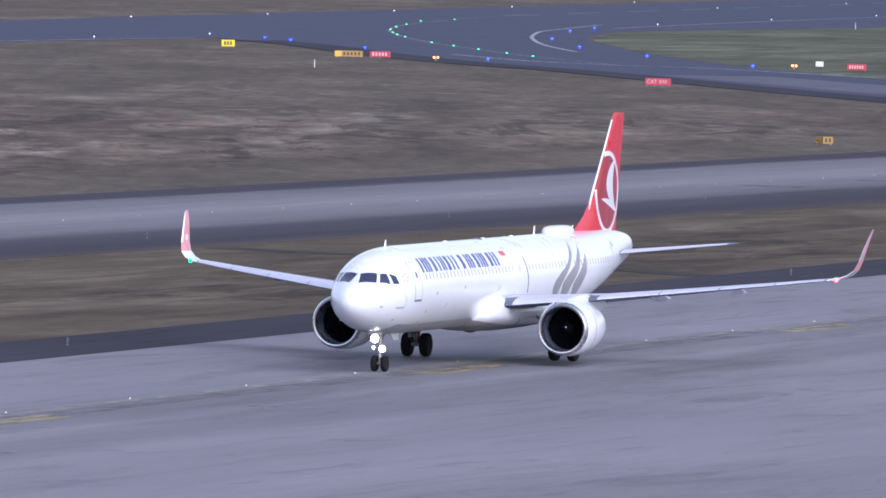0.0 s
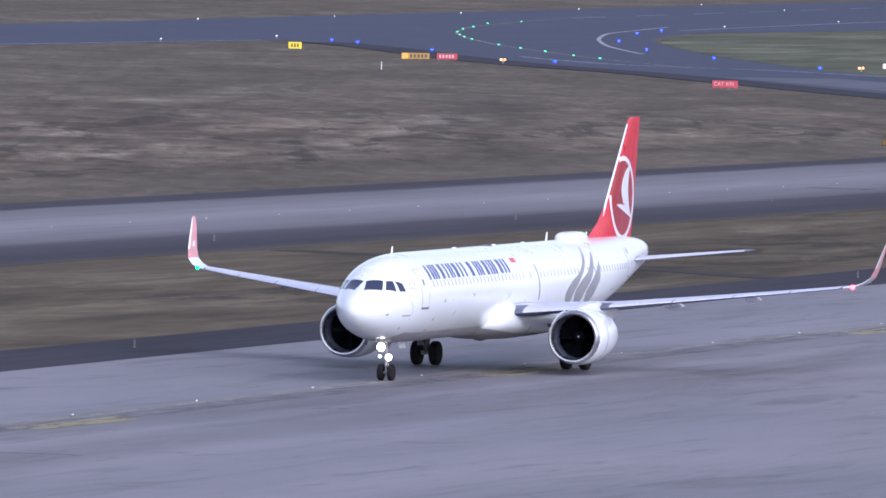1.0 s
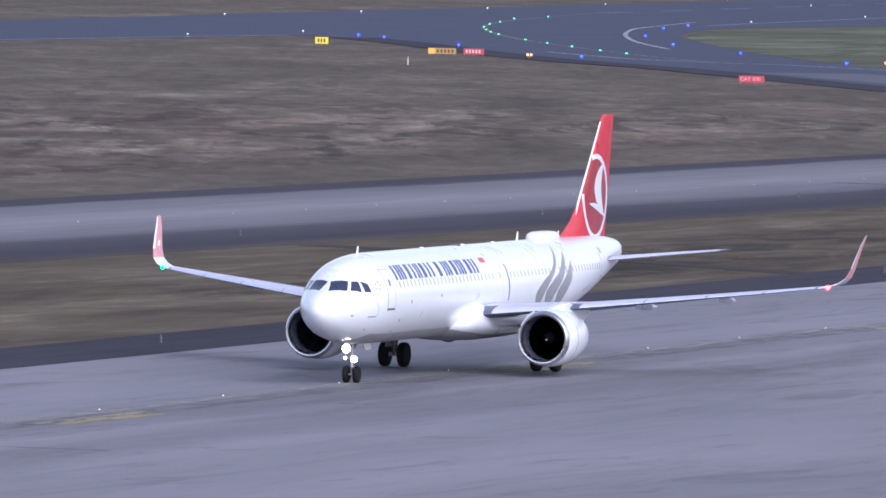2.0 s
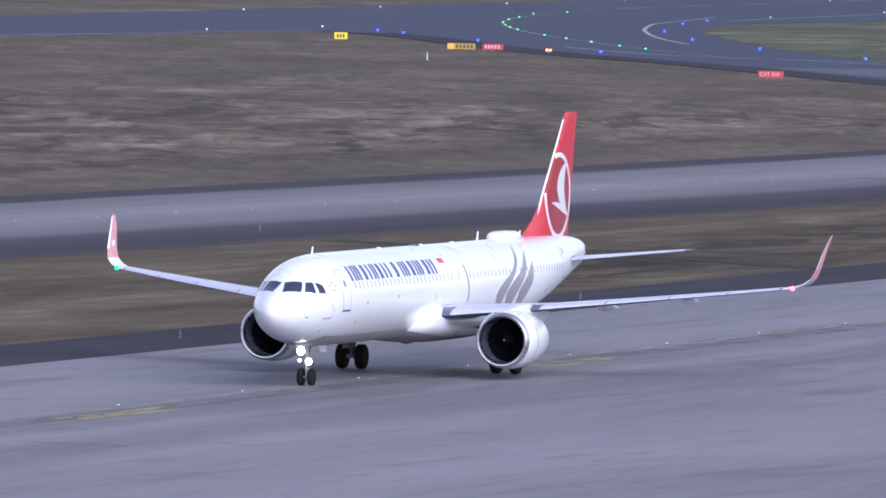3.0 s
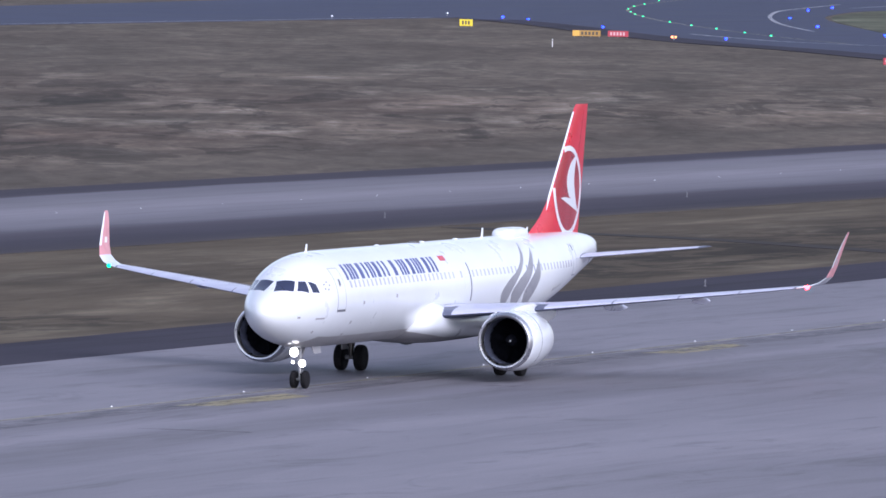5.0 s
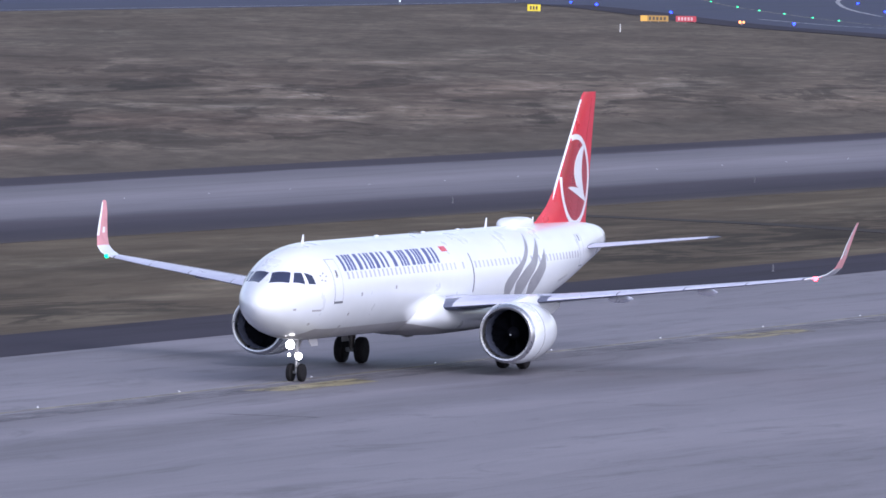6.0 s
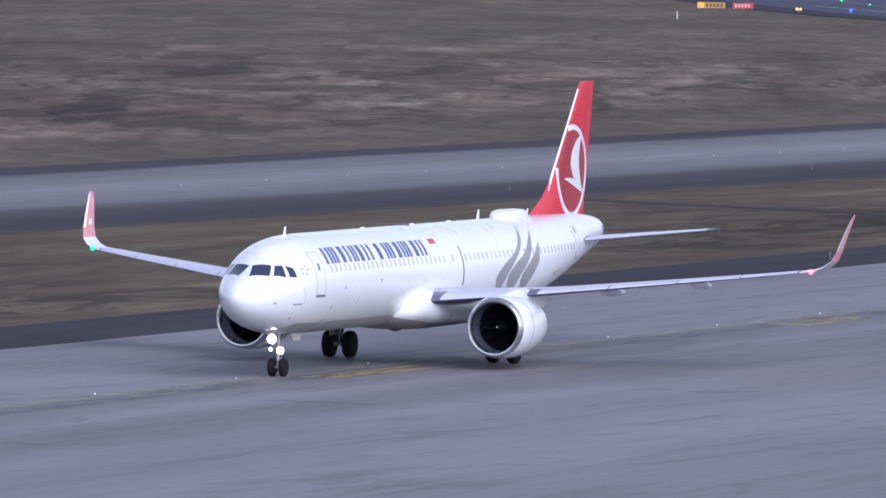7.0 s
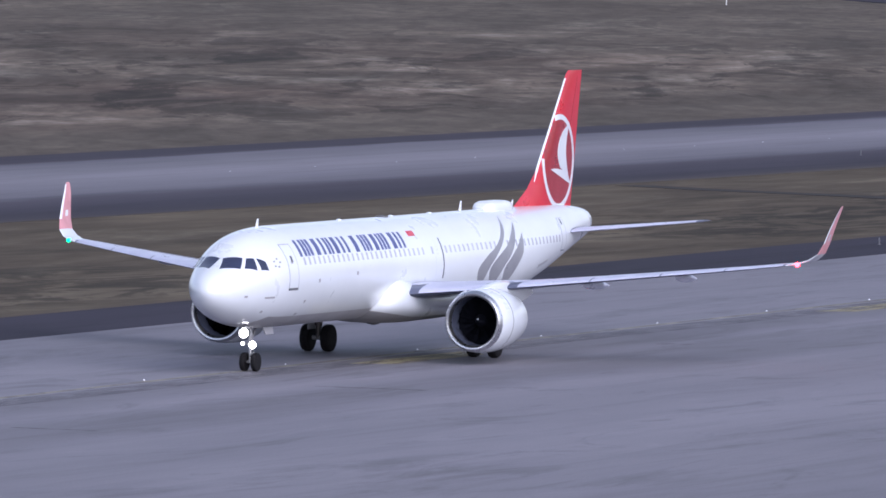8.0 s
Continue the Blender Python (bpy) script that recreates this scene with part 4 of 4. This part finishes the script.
def build_gear(root):
    g = part("nose_gear", tube([(4.95, 0, 2.3), (5.05, 0, 0.95)], 0.105), "strut", root, "steel nose gear leg")
    part("oleo", tube([(5.05, 0, 1.0), (5.07, 0, 0.36)], 0.07), "lip", g, "bright oleo piston")
    part("axle", tube([(5.07, -0.3, 0.385), (5.07, 0.3, 0.385)], 0.06), "strut", g)
    part("drag_brace", tube([(5.05, 0, 1.2), (5.75, 0, 1.95)], 0.06), "strut", g)
    part("torque_link", tube([(5.12, 0, 1.05), (5.42, 0, 0.78), (5.12, 0, 0.5)], 0.04), "strut", g)
    for s in (-1, 1):
        bm = box((5.2, s * 0.40 - 0.02, 1.5), (6.4, s * 0.40 + 0.02, 1.95), 0.01)
        for v in bm.verts:
            if v.co.z < 1.6:
                v.co.y += s * 0.12
                v.co.x = 5.4 + (v.co.x - 5.2) * 0.7
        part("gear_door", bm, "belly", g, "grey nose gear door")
    for nm, x, y, z, r in (("taxi_light", 4.62, 0.12, 1.58, 0.2), ("landing_light", 4.80, -0.20, 1.10, 0.16), ("turnoff_light", 4.82, 0.24, 1.14, 0.07)):
        lamp = part(nm, lathe([(0.0, r * 1.03), (0.05, r * 1.03), (0.14, r * 0.7), (0.18, r * 0.2), (0.18, 0.0), (0.0, 0.0)], "x", 20, (x, y, z)), "lens_dark", root, "round gear lamp with a glaring white lens")
        part("lens", lathe([(-0.06, 0.0), (-0.05, r * 0.5), (-0.02, r * 0.9), (0.0, r), (0.01, r), (0.01, 0.0)], "x", 20, (x - 0.012, y, z)), "landing_glow", lamp, "glaring white lamp lens")
        part("lamp_bracket", tube([(x + 0.1, y, z), (4.99, 0, z - 0.02)], 0.03), "strut", lamp)
    for s in (-1, 1):
        wheel(root, "nose_wheel", 5.07, s * 0.25, 0.385, 0.23, "black nose gear tyre")
    for s in (-1, 1):
        y = s * 3.795
        # dark metal puts the shade between the main wheels into leg and piston
        g = part("main_gear", tube([(21.9, s * 3.65, 2.9), (21.98, y, 1.1)], 0.17), "core", root, "steel main gear leg, darkened for the shade round it")
        part("oleo", tube([(21.98, y, 1.15), (21.98, y, 0.55)], 0.115), "core", g, "oleo piston, darkened for the shade between the wheels")
        part("axle", tube([(21.98, y - 0.62, 0.585), (21.98, y + 0.62, 0.585)], 0.1), "strut", g)
        part("side_stay", tube([(21.98, y, 1.3), (21.95, s * 2.1, 2.3)], 0.08), "strut", g)
        part("torque_link", tube([(22.1, y, 1.2), (22.5, y, 0.9), (22.1, y, 0.6)], 0.055), "strut", g)
        bm = box((21.35, y + s * 0.2, 0.95), (22.55, y + s * 0.26, 2.95), 0.02)
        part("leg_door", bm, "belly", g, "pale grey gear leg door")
        for o in (-0.47, 0.47):
            wheel(root, "main_wheel", 21.98, y + o, 0.585, 0.42, "black main gear tyre")


FIN = [(5.4, 36.3, 42.4, 0.11), (5.9, 36.7, 42.35, 0.105), (7.92, 38.3, 42.75, 0.10), (10.0, 40.1, 43.12, 0.095), (11.6, 41.43, 43.45, 0.09), (11.8, 41.72, 43.46, 0.06)]


def fin_at(z):
    for a, b in zip(FIN, FIN[1:]):
        if z <= b[0]:
            w = (z - a[0]) / (b[0] - a[0])
            return [a[i] + w * (b[i] - a[i]) for i in range(4)]
    return FIN[-1]


def fin_half(x, z):
    """The fin's half thickness at a point of its side."""
    zz, le, te, t = fin_at(z)
    u = min(max((x - le) / (te - le), 0.0), 1.0)
    return (te - le) * 5 * t * 0.6 * (0.2969 * math.sqrt(u) - 0.126 * u - 0.3516 * u * u + 0.2843 * u**3 - 0.1036 * u**4)


def fin_piece(cells, side, off):
    """A thin piece on the fin's side from quads of (x, z) points."""
    bm = bmesh.new()
    for q in cells:
        top = [bm.verts.new((x, side * (fin_half(x, z) + off), z)) for x, z in q]
        low = [bm.verts.new((x, side * max(fin_half(x, z) - 0.02, 0.0), z)) for x, z in q]
        bm.faces.new(top)
        for i in range(len(q)):
            j = (i + 1) % len(q)
            bm.faces.new((top[i], top[j], low[j], low[i]))
    return bm


def build_tail(root):
    rings = []
    for z, le, te, t in FIN:
        n = 14
        up = []
        for k in range(n + 1):
            u = 0.5 * (1 - math.cos(math.pi * k / n))
            x = le + u * (te - le)
            up.append((x, (te - le) * 5 * t * 0.6 * (0.2969 * math.sqrt(u) - 0.126 * u - 0.3516 * u * u + 0.2843 * u**3 - 0.1036 * u**4)))
        rings.append([Vector((x, h, z)) for x, h in up] + [Vector((x, -h, z)) for x, h in reversed(up[1:-1])])
    fin = part("tail_fin", loft(rings), "red", root, "glossy red tail fin with a white ring")
    # dorsal fillet
    rings = [[Vector((x, w * c, z0 + (z1 - z0) * s)) for c, s in ((1, 0), (0.85, 0.5), (0, 1), (-0.85, 0.5), (-1, 0))] for x, z0, z1, w in ((35.2, 5.80, 5.93, 0.03), (36.0, 5.75, 6.28, 0.10), (36.8, 5.7, 6.65, 0.16), (37.9, 5.7, 7.45, 0.20), (38.9, 5.7, 8.5, 0.16))]
    part("dorsal_fillet", loft(rings), "red", fin)
    rings = []
    for k in range(16):
        z = 6.95 + 4.5 * k / 15
        x = fin_at(z)[1]
        rings.append([Vector((x + o, h, z)) for o, h in ((0.07, fin_half(x + 0.07, z) + 0.012), (0.03, fin_half(x + 0.03, z) + 0.016), (-0.025, 0.0), (0.03, -fin_half(x + 0.03, z) - 0.016), (0.07, -fin_half(x + 0.07, z) - 0.012))])
    part("fin_edge", loft(rings), "white", fin, "bright metal fin edge")
    # a plain ring and a plain leaf shape on each side
    cx, cz, r = 40.52, 7.78, 2.1

    def clip(x, z):
        zz, le, te, t = fin_at(z)
        return le + 0.01 < x < te - 0.02
    for side in (-1, 1):
        disc, ring, leaf = [], [], []
        n, m = 72, 10
        for k in range(n):
            q0, q1 = 2 * math.pi * k / n, 2 * math.pi * (k + 1) / n
            for lst, r0, r1 in ((ring, r - 0.24, r),):
                q = [(cx + a * math.cos(b), cz + a * math.sin(b)) for a, b in ((r0, q0), (r1, q0), (r1, q1), (r0, q1))]
                if all(clip(*p) for p in q):
                    lst.append(q)
            for j in range(m):
                r0, r1 = (r - 0.24) * j / m + 0.01, (r - 0.24) * (j + 1) / m
                q = [(cx + a * math.cos(b), cz + a * math.sin(b)) for a, b in ((r0, q0), (r1, q0), (r1, q1), (r0, q1))]
                if all(clip(*p) for p in q):
                    disc.append(q)
        part("tail_disc", fin_piece(disc, side, 0.006), "dark_red", fin, "darker red disc inside the ring")
        part("tail_ring", fin_piece(ring, side, 0.014), "white", fin, "plain white ring")
        # the leaf: a curved blade on a pointed foot, in strips between its two edges
        left = curve([(41.80, 9.48), (40.98, 9.12), (40.50, 8.72), (40.28, 8.30), (40.32, 7.92), (40.62, 7.50)], 5)
        right = curve([(41.82, 9.46), (41.58, 9.05), (41.45, 8.70), (41.40, 8.20), (41.52, 7.72), (41.82, 7.14)], 5)
        blade = [[a, b, d, c] for a, c, b, d in zip(left, left[1:], right, right[1:])]
        foot = [[(39.33, 7.46), (39.98, 7.29), (40.25, 7.47), (39.8, 7.49)], [(39.98, 7.29), (40.68, 7.11), (40.95, 7.40), (40.25, 7.47)], [(40.68, 7.11), (41.42, 6.92), (41.6, 7.26), (40.95, 7.40)], [(41.42, 6.92), (42.2, 6.74), (41.82, 7.14), (41.6, 7.26)], [(40.62, 7.50), (40.95, 7.40), (41.6, 7.26), (41.82, 7.14)]]
        part("tail_leaf", fin_piece([q for q in blade + foot if all(clip(*p) for p in q)], side, 0.018), "white", fin, "plain white leaf shape")
        part("rudder_seam", fin_piece([[(fin_at(z)[1] + 0.70 * (fin_at(z)[2] - fin_at(z)[1]) + o, z) for o in (0, 0.035)] + [(fin_at(z + 0.5)[1] + 0.70 * (fin_at(z + 0.5)[2] - fin_at(z + 0.5)[1]) + o, z + 0.5) for o in (0.035, 0)] for z in [6.0 + 0.5 * k for k in range(11)]], side, 0.009), "dark_red", fin)
        s = [foil(y, x, c, z, 0.10) for y, x, c, z in ((0.5, 38.75, 4.05, 4.68), (1.2, 39.25, 3.7, 4.74), (6.0, 42.15, 1.5, 5.24), (6.2, 42.4, 1.2, 5.26))]
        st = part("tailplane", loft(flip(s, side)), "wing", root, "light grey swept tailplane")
        lead = [[Vector((p.x - 0.01, p.y, q.z + (p.z - q.z) * 1.05)) for p in (r[-1:] + r[:5])] for r, q in ((r, (r[4] + r[-4]) / 2) for r in s[1:3])]
        part("tailplane_edge", loft(flip(lead, side)), "slat", st, "pale leading edge")
        rings = []
        for y in (1.4, 5.9):
            w = (y - 1.2) / 4.8
            x, c, z = 39.25 + w * 2.9, 3.7 - 2.2 * w, 4.74 + 0.5 * w
            rings.append([Vector((x + 0.7 * c, y, z + 0.028 * c + 0.01)), Vector((x + 1.005 * c, y, z + 0.006)), Vector((x + 1.005 * c, y, z - 0.006)), Vector((x + 0.7 * c, y, z - 0.012 * c - 0.01))])
        part("elevator", loft(flip(rings, side)), "belly", st)


def airliner():
    root = thing("airliner", "white twin-engine passenger jet with red tail, taxiing", "airplane")
    # fuselage
    xs = [0.004, 0.02, 0.05, 0.1, 0.16, 0.25, 0.36, 0.5, 0.7, 0.9, 1.1, 1.3, 1.5, 1.75, 2.0, 2.25, 2.5, 2.8, 3.1, 3.5, 4.0, 4.6, 5.2, 5.9, 6.6]
    xs += [6.6 + 1.12 * k for k in range(1, 21)] + [29.7 + 0.7 * k for k in range(20)] + [43.4, 43.8, 44.1, 44.3, 44.45, 44.54]
    rings = [[skin(x, a) for a in range(0, 360, 5)] for x in xs]
    fus = part("fuselage", loft(rings), "white", root, "glossy white fuselage")
    part("exhaust_outlet", lathe([(44.3, 0.16), (44.6, 0.15), (44.6, 0.0), (44.3, 0.0)], "x", 16, (0, 0, 5.03)), "core", fus, "small dark tail exhaust")
    # belly fairing under the wing
    rings = []
    for x, w, t, b in ((15.3, 1.30, 2.5, 2.10), (15.45, 1.80, 2.95, 1.95), (15.65, 2.08, 3.3, 1.83), (15.95, 2.22, 3.54, 1.74), (16.4, 2.33, 3.7, 1.66), (16.95, 2.40, 3.73, 1.58), (17.7, 2.43, 3.6, 1.51), (19.0, 2.44, 3.4, 1.48), (22.5, 2.40, 3.2, 1.50), (24.5, 2.25, 3.0, 1.54), (26.0, 1.9, 2.75, 1.64), (27.2, 1.2, 2.5, 1.78)):
        c = 0.55 * b + 0.45 * t
        rings.append([Vector((x, w * math.copysign(abs(math.cos(q)) ** 0.75, math.cos(q)), c + ((t - c) if math.sin(q) > 0 else (c - b)) * math.copysign(abs(math.sin(q)) ** 0.8, math.sin(q)))) for q in [2 * math.pi * k / 40 for k in range(40)]])
    fair = part("belly_fairing", loft(rings), "white", root, "white bulging wing root fairing")
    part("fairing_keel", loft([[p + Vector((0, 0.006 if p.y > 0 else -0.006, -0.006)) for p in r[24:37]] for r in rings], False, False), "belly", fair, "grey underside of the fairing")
    part("belly_patch", loft([[skin(x, 270 + 41 * min(1.0, (x - 2.2) / 1.7) * (k / 7 - 1), 0.006) for k in range(15)] for x in [2.5 + 0.5 * k for k in range(58)]], False, False), "belly", fus, "grey patch along the belly")
    # cockpit windows
    panes = [[(1.80, 92.6), (1.02, 102.0), (1.60, 134.0), (2.13, 121.5)], [(2.22, 126.0), (1.76, 138.5), (2.29, 155.0), (2.50, 135.0)], [(2.60, 137.5), (2.52, 157.7), (2.97, 162.8), (2.95, 148.5)]]
    for c in panes:
        for q in (c, mirror(c)):
            w = part("cockpit_window", patch(q, 6, 6, 0.008), "glass", fus, "dark cockpit window")
    # cabin windows, in the rhythm of the frames
    me = None
    gaps = ((19.8, 20.4), (21.2, 22.0), (28.6, 29.3))
    for side in (-1, 1):
        k = 0
        x = 6.25
        while x < 37.4:
            if not any(a < x < b for a, b in gaps):
                cz = stations(x)[0]
                top = stations(x)[2]
                a0, a1 = math.degrees(math.asin((4.38 - cz) / (top - cz))), math.degrees(math.asin((4.68 - cz) / (top - cz)))
                c = [(x - 0.1, a0), (x + 0.1, a0), (x + 0.1, a1), (x - 0.1, a1)]
                if side < 0:
                    c = mirror(c)
                bm = patch(c, 2, 2, 0.006)
                part("cabin_window", bm, "cabin_glass", fus, smooth=False)
            x += 0.533
    # doors: outlines standing as thin seams
    def door(x0, x1, z0, z1, side, sill, label, plain_edge=False):
        def ang(x, z):
            cz, hw, top, bot = stations(x)
            h = top - cz if z > cz else cz - bot
            a = math.degrees(math.asin(max(-1, min(1, (z - cz) / h))))
            return 180 - a if side < 0 else a

        def bar(xa, xb, za, zb, lift=0.004):
            return patch([(xa, ang(xa, za)), (xb, ang(xb, za)), (xb, ang(xb, zb)), (xa, ang(xa, zb))], 10, 2, 0.007 + lift)
        d = part("door", bar(x0 + 0.03, x1 - 0.03, z0 + 0.03, z1 - 0.03, 0.0), "white", root, label)
        if plain_edge:
            return
        part("door_seam", bar(x0, x0 + 0.035, z0, z1), "door_line", d)
        part("door_seam", bar(x1 - 0.035, x1, z0, z1), "door_line", d)
        part("door_seam", bar(x0, x1, z1 - 0.035, z1), "door_line", d)
        part("door_sill", bar(x0, x1, z0, z0 + sill), "seam", d, "grey door sill plate")
        part("door_window", bar(0.5 * (x0 + x1) - 0.09, 0.5 * (x0 + x1) + 0.09, z0 + 1.15, z0 + 1.4), "seam", d)
    for side in (-1, 1):
        door(4.55, 5.45, 3.38, 5.25, side, 0.1, "white forward cabin door")
        door(37.6, 38.4, 3.95, 5.4, side, 0.06, "white rear cabin door")
        door(20.9, 21.7, 3.35, 4.95, side, 0.05, "white emergency exit door", True)
        # dark gap behind the wing-side exit
        part("exit_seam", patch([(21.74, 180 - 146) if side > 0 else (21.74, 146), (21.85, 34 if side > 0 else 146), (21.85, -15 if side > 0 else 195), (21.74, -15 if side > 0 else 195)], 14, 1, 0.012), "seam", fus, "dark vertical seam by the exit")
    # plain blue bars in place of the airline's lettering
    widths = [0.62, 0.64, 0.62, 0.64, 0.2, 0.6, 0.66, None, 0.74, 0.2, 0.62, 0.52, 0.2, 0.68, 0.54, 0.6]
    for side in (-1, 1):
        x = 6.0
        for k, w in enumerate(widths):
            if w is None:
                x += 0.42
                continue
            w *= 1.22
            strokes = [(0.0, 0.22)] if w < 0.3 else [[(0.0, 0.24), (w - 0.25, w - 0.01)], [(0.0, 0.24), (0.36, 0.62)], [(0.12, 0.52)]][k % 3]
            for a, b in strokes:
                c = [(x + a - 0.02, 155.3), (x + b - 0.02, 155.3), (x + b + 0.02, 133.0), (x + a + 0.02, 133.0)]
                part("lettering_bar", patch(c if side < 0 else mirror(c), 6, 1, 0.008), "blue", fus, "plain dark blue bar", smooth=False)
            x += w + 0.115
        c = [(18.75, 140.6), (19.5, 140.6), (19.5, 132.6), (18.75, 132.6)]
        fl = part("flag_patch", patch(c if side < 0 else mirror(c), 4, 2, 0.008), "red", fus, "small red painted flag")
        # grey leaf motif low on the rear fuselage: plain curved petals
        petals = [
            [(26.5, 205, 0.30), (26.6, 189, 0.64), (27.5, 174.5, 0.58), (28.4, 164.5, 0.36), (29.15, 153.7, 0.25), (29.8, 140.9, 0.18), (30.6, 120.7, 0.02)],
            [(28.0, 206, 0.38), (28.2, 189, 0.80), (29.15, 174.5, 0.74), (30.0, 163.3, 0.46), (30.7, 150.1, 0.28), (31.6, 132.5, 0.02)],
            [(29.6, 206, 0.40), (29.95, 189, 0.78), (30.75, 175.1, 0.64), (31.3, 163.2, 0.34), (31.85, 150.0, 0.02)]]
        for p in petals:
            bm = bmesh.new()
            prev = None
            mid = curve([(q[0], q[1]) for q in p], 4)
            wide = curve([(q[2], q[1]) for q in p], 4)
            for (x, a), (hw, _) in zip(mid, wide):
                aa = a if side < 0 else 180 - a
                row = [(bm.verts.new(skin(x + q * hw, aa, 0.008)), bm.verts.new(skin(x + q * hw, aa, -0.02))) for q in (-1, 0, 1)]
                if prev:
                    for i in range(2):
                        bm.faces.new((prev[i][0], prev[i + 1][0], row[i + 1][0], row[i][0]))
                    bm.faces.new((prev[0][0], row[0][0], row[0][1], prev[0][1]))
                    bm.faces.new((prev[2][0], row[2][0], row[2][1], prev[2][1]))
                prev = row
            part("grey_petal", bm, "grey_motif", fus, "silver grey painted petal")
        # small marks: bars in place of the registration and placards, ports and vents
        for x0, x1, a0, a1 in ((33.9, 35.4, 199, 203.5), (2.75, 3.5, 199, 201.5)):
            c = [(x0, a0), (x1, a0), (x1, a1), (x0, a1)]
            part("marking_bar", patch(c if side < 0 else mirror(c), 3, 1, 0.006), "dim_grey", fus, "plain grey marking bar", smooth=False)
        for x0, a0, s in ((1.5, 197.0, 0.09), (7.68, 184.5, 0.09), (11.9, 180.0, 0.09), (6.6, 208, 0.07), (3.05, 222, 0.07), (6.5, 226, 0.1), (4.95, 160.0, 0.1)):
            c = [(x0 - s, a0 + 2), (x0 + s, a0 + 2), (x0 + s, a0 - 2), (x0 - s, a0 - 2)]
            part("port_cover", patch(c if side < 0 else mirror(c), 2, 2, 0.006), "dim_grey", fus, "small grey panel", smooth=False)
        for k in range(5):
            q = 2 * math.pi * k / 5
            x0, a0 = 3.72 + 0.24 * math.cos(q), 157 + 5.5 * math.sin(q)
            c = [(x0 - 0.07, a0 + 1.3), (x0 + 0.07, a0 + 1.3), (x0 + 0.07, a0 - 1.3), (x0 - 0.07, a0 - 1.3)]
            part("emblem_dot", patch(c if side < 0 else mirror(c), 1, 1, 0.006), "dim_grey", fus, smooth=False)
    # aerials and the antenna dome on the roof
    def blade(x, z, h, ch, label):
        rings = [[Vector((x + o + u * c, 0.03 * w, zz)) for u, w in ((0, 0), (0.3, 1), (1, 0), (0.3, -1))] for zz, o, c in ((z - 0.05, 0, ch), (z + h * 0.5, 0.1, ch * 0.75), (z + h, 0.2, ch * 0.5))]
        part("blade_antenna", loft(rings), "white", root, label)
    blade(5.35, 5.86, 0.38, 0.36, "white blade antenna")
    blade(28.5, 5.93, 0.42, 0.36, "white blade antenna")
    blade(34.8, 5.93, 0.3, 0.3, "white blade antenna")
    rings = []
    for k in range(21):
        u = 0.5 * (1 - math.cos(math.pi * k / 20))
        e = max(0.0, 1 - abs(2 * u - 1) ** 5) ** 0.42
        rings.append([Vector((31.1 + 3.1 * u, (0.08 + 0.46 * e) * math.copysign(abs(math.cos(q)) ** 0.6, math.cos(q)), 5.80 + (0.06 + 0.42 * e) * max(math.sin(q), 0) ** 0.55)) for q in [math.pi * j / 18 for j in range(19)]])
    part("antenna_dome", loft(rings), "white", root, "white flat antenna dome")
    for x in (14.6, 20.5, 25.0):
        part("roof_fitting", lathe([(0.0, 0.12), (0.04, 0.11), (0.06, 0.06), (0.065, 0.0), (0.0, 0.0)], "z", 16, (x, 0, 5.915)), "white", fus)
    # anti-collision beacons: a clear dome with a turning lamp that has a dark back
    for x, z, up in ((19.5, 5.94, 1), (18.72, 1.44, -1)):
        b = part("beacon", lathe([(-0.03 * up, 0.26), (0.02 * up, 0.26), (0.03 * up, 0.2), (-0.02 * up, 0.2)], "z", 20, (x, 0, z), True), "lens_dark", root, "dark beacon base")
        rotor = part("beacon_lamp", lathe([(-0.1, 0.0), (-0.1, 0.06), (0.1, 0.06), (0.1, 0.0)], "y", 14), "lens_dark", root, "turning red beacon lamp", Matrix.Translation((x, 0, z)))
        part("beacon_lens", lathe([(0.05 * up, 0.0), (0.05 * up, 0.15), (0.12 * up, 0.16), (0.2 * up, 0.12), (0.24 * up, 0.0)], "z", 18), "beacon_glow", rotor, "red beacon lens")
        BEACONS.append((rotor, x, z, up))
    for side in (-1, 1):
        build_wing(root, side)
        build_engine(root, side)
    build_tail(root)
    build_gear(root)
    return root



def motions():
    walk(plane, [(t, pose(x, y, 0, 0, 0, 90 - h)) for t, x, y, h in TAXI])
    speed = math.hypot(TAXI[-1][1] - TAXI[0][1], TAXI[-1][2] - TAXI[0][2]) / 8.0
    # wheels roll forwards, against the aft axis
    for ob, r in WHEELS:
        place, rate = ob.matrix_basis.translation.copy(), -math.degrees(speed / r)
        steps = 120 if r < 0.5 else 80
        walk(ob, [(8.0 * k / steps, pose(*place, 0, rate * 8.0 * k / steps, 0)) for k in range(steps + 1)])
    for ob in FANS:
        place = ob.matrix_basis.translation.copy()
        walk(ob, [(k / 15, pose(*place, 78.0 * k, 0, 0)) for k in range(121)])
    # the beacon lamps turn past the terminal for an instant
    for ob, x, z, up in BEACONS:
        rows = [(0.0, 180.0)]
        for t in (0.2, 1.3, 2.4, 3.5, 4.66, 5.7, 6.74, 7.8):
            rows += [(t + k / 30, -60.0 * k) for k in range(-3, 4)]
            rows += [(t + 5 / 30, -180.0)]
        rows.append((8.0, -180.0))
        seen, out = set(), []
        for t, a in rows:
            if frame(t) not in seen:
                seen.add(frame(t))
                out.append((t, pose(x, 0, z, a, 0, 0)))
        walk(ob, out)


build_ground()
build_markings()
build_signs()
build_lamps()
plane = airliner()
motions()
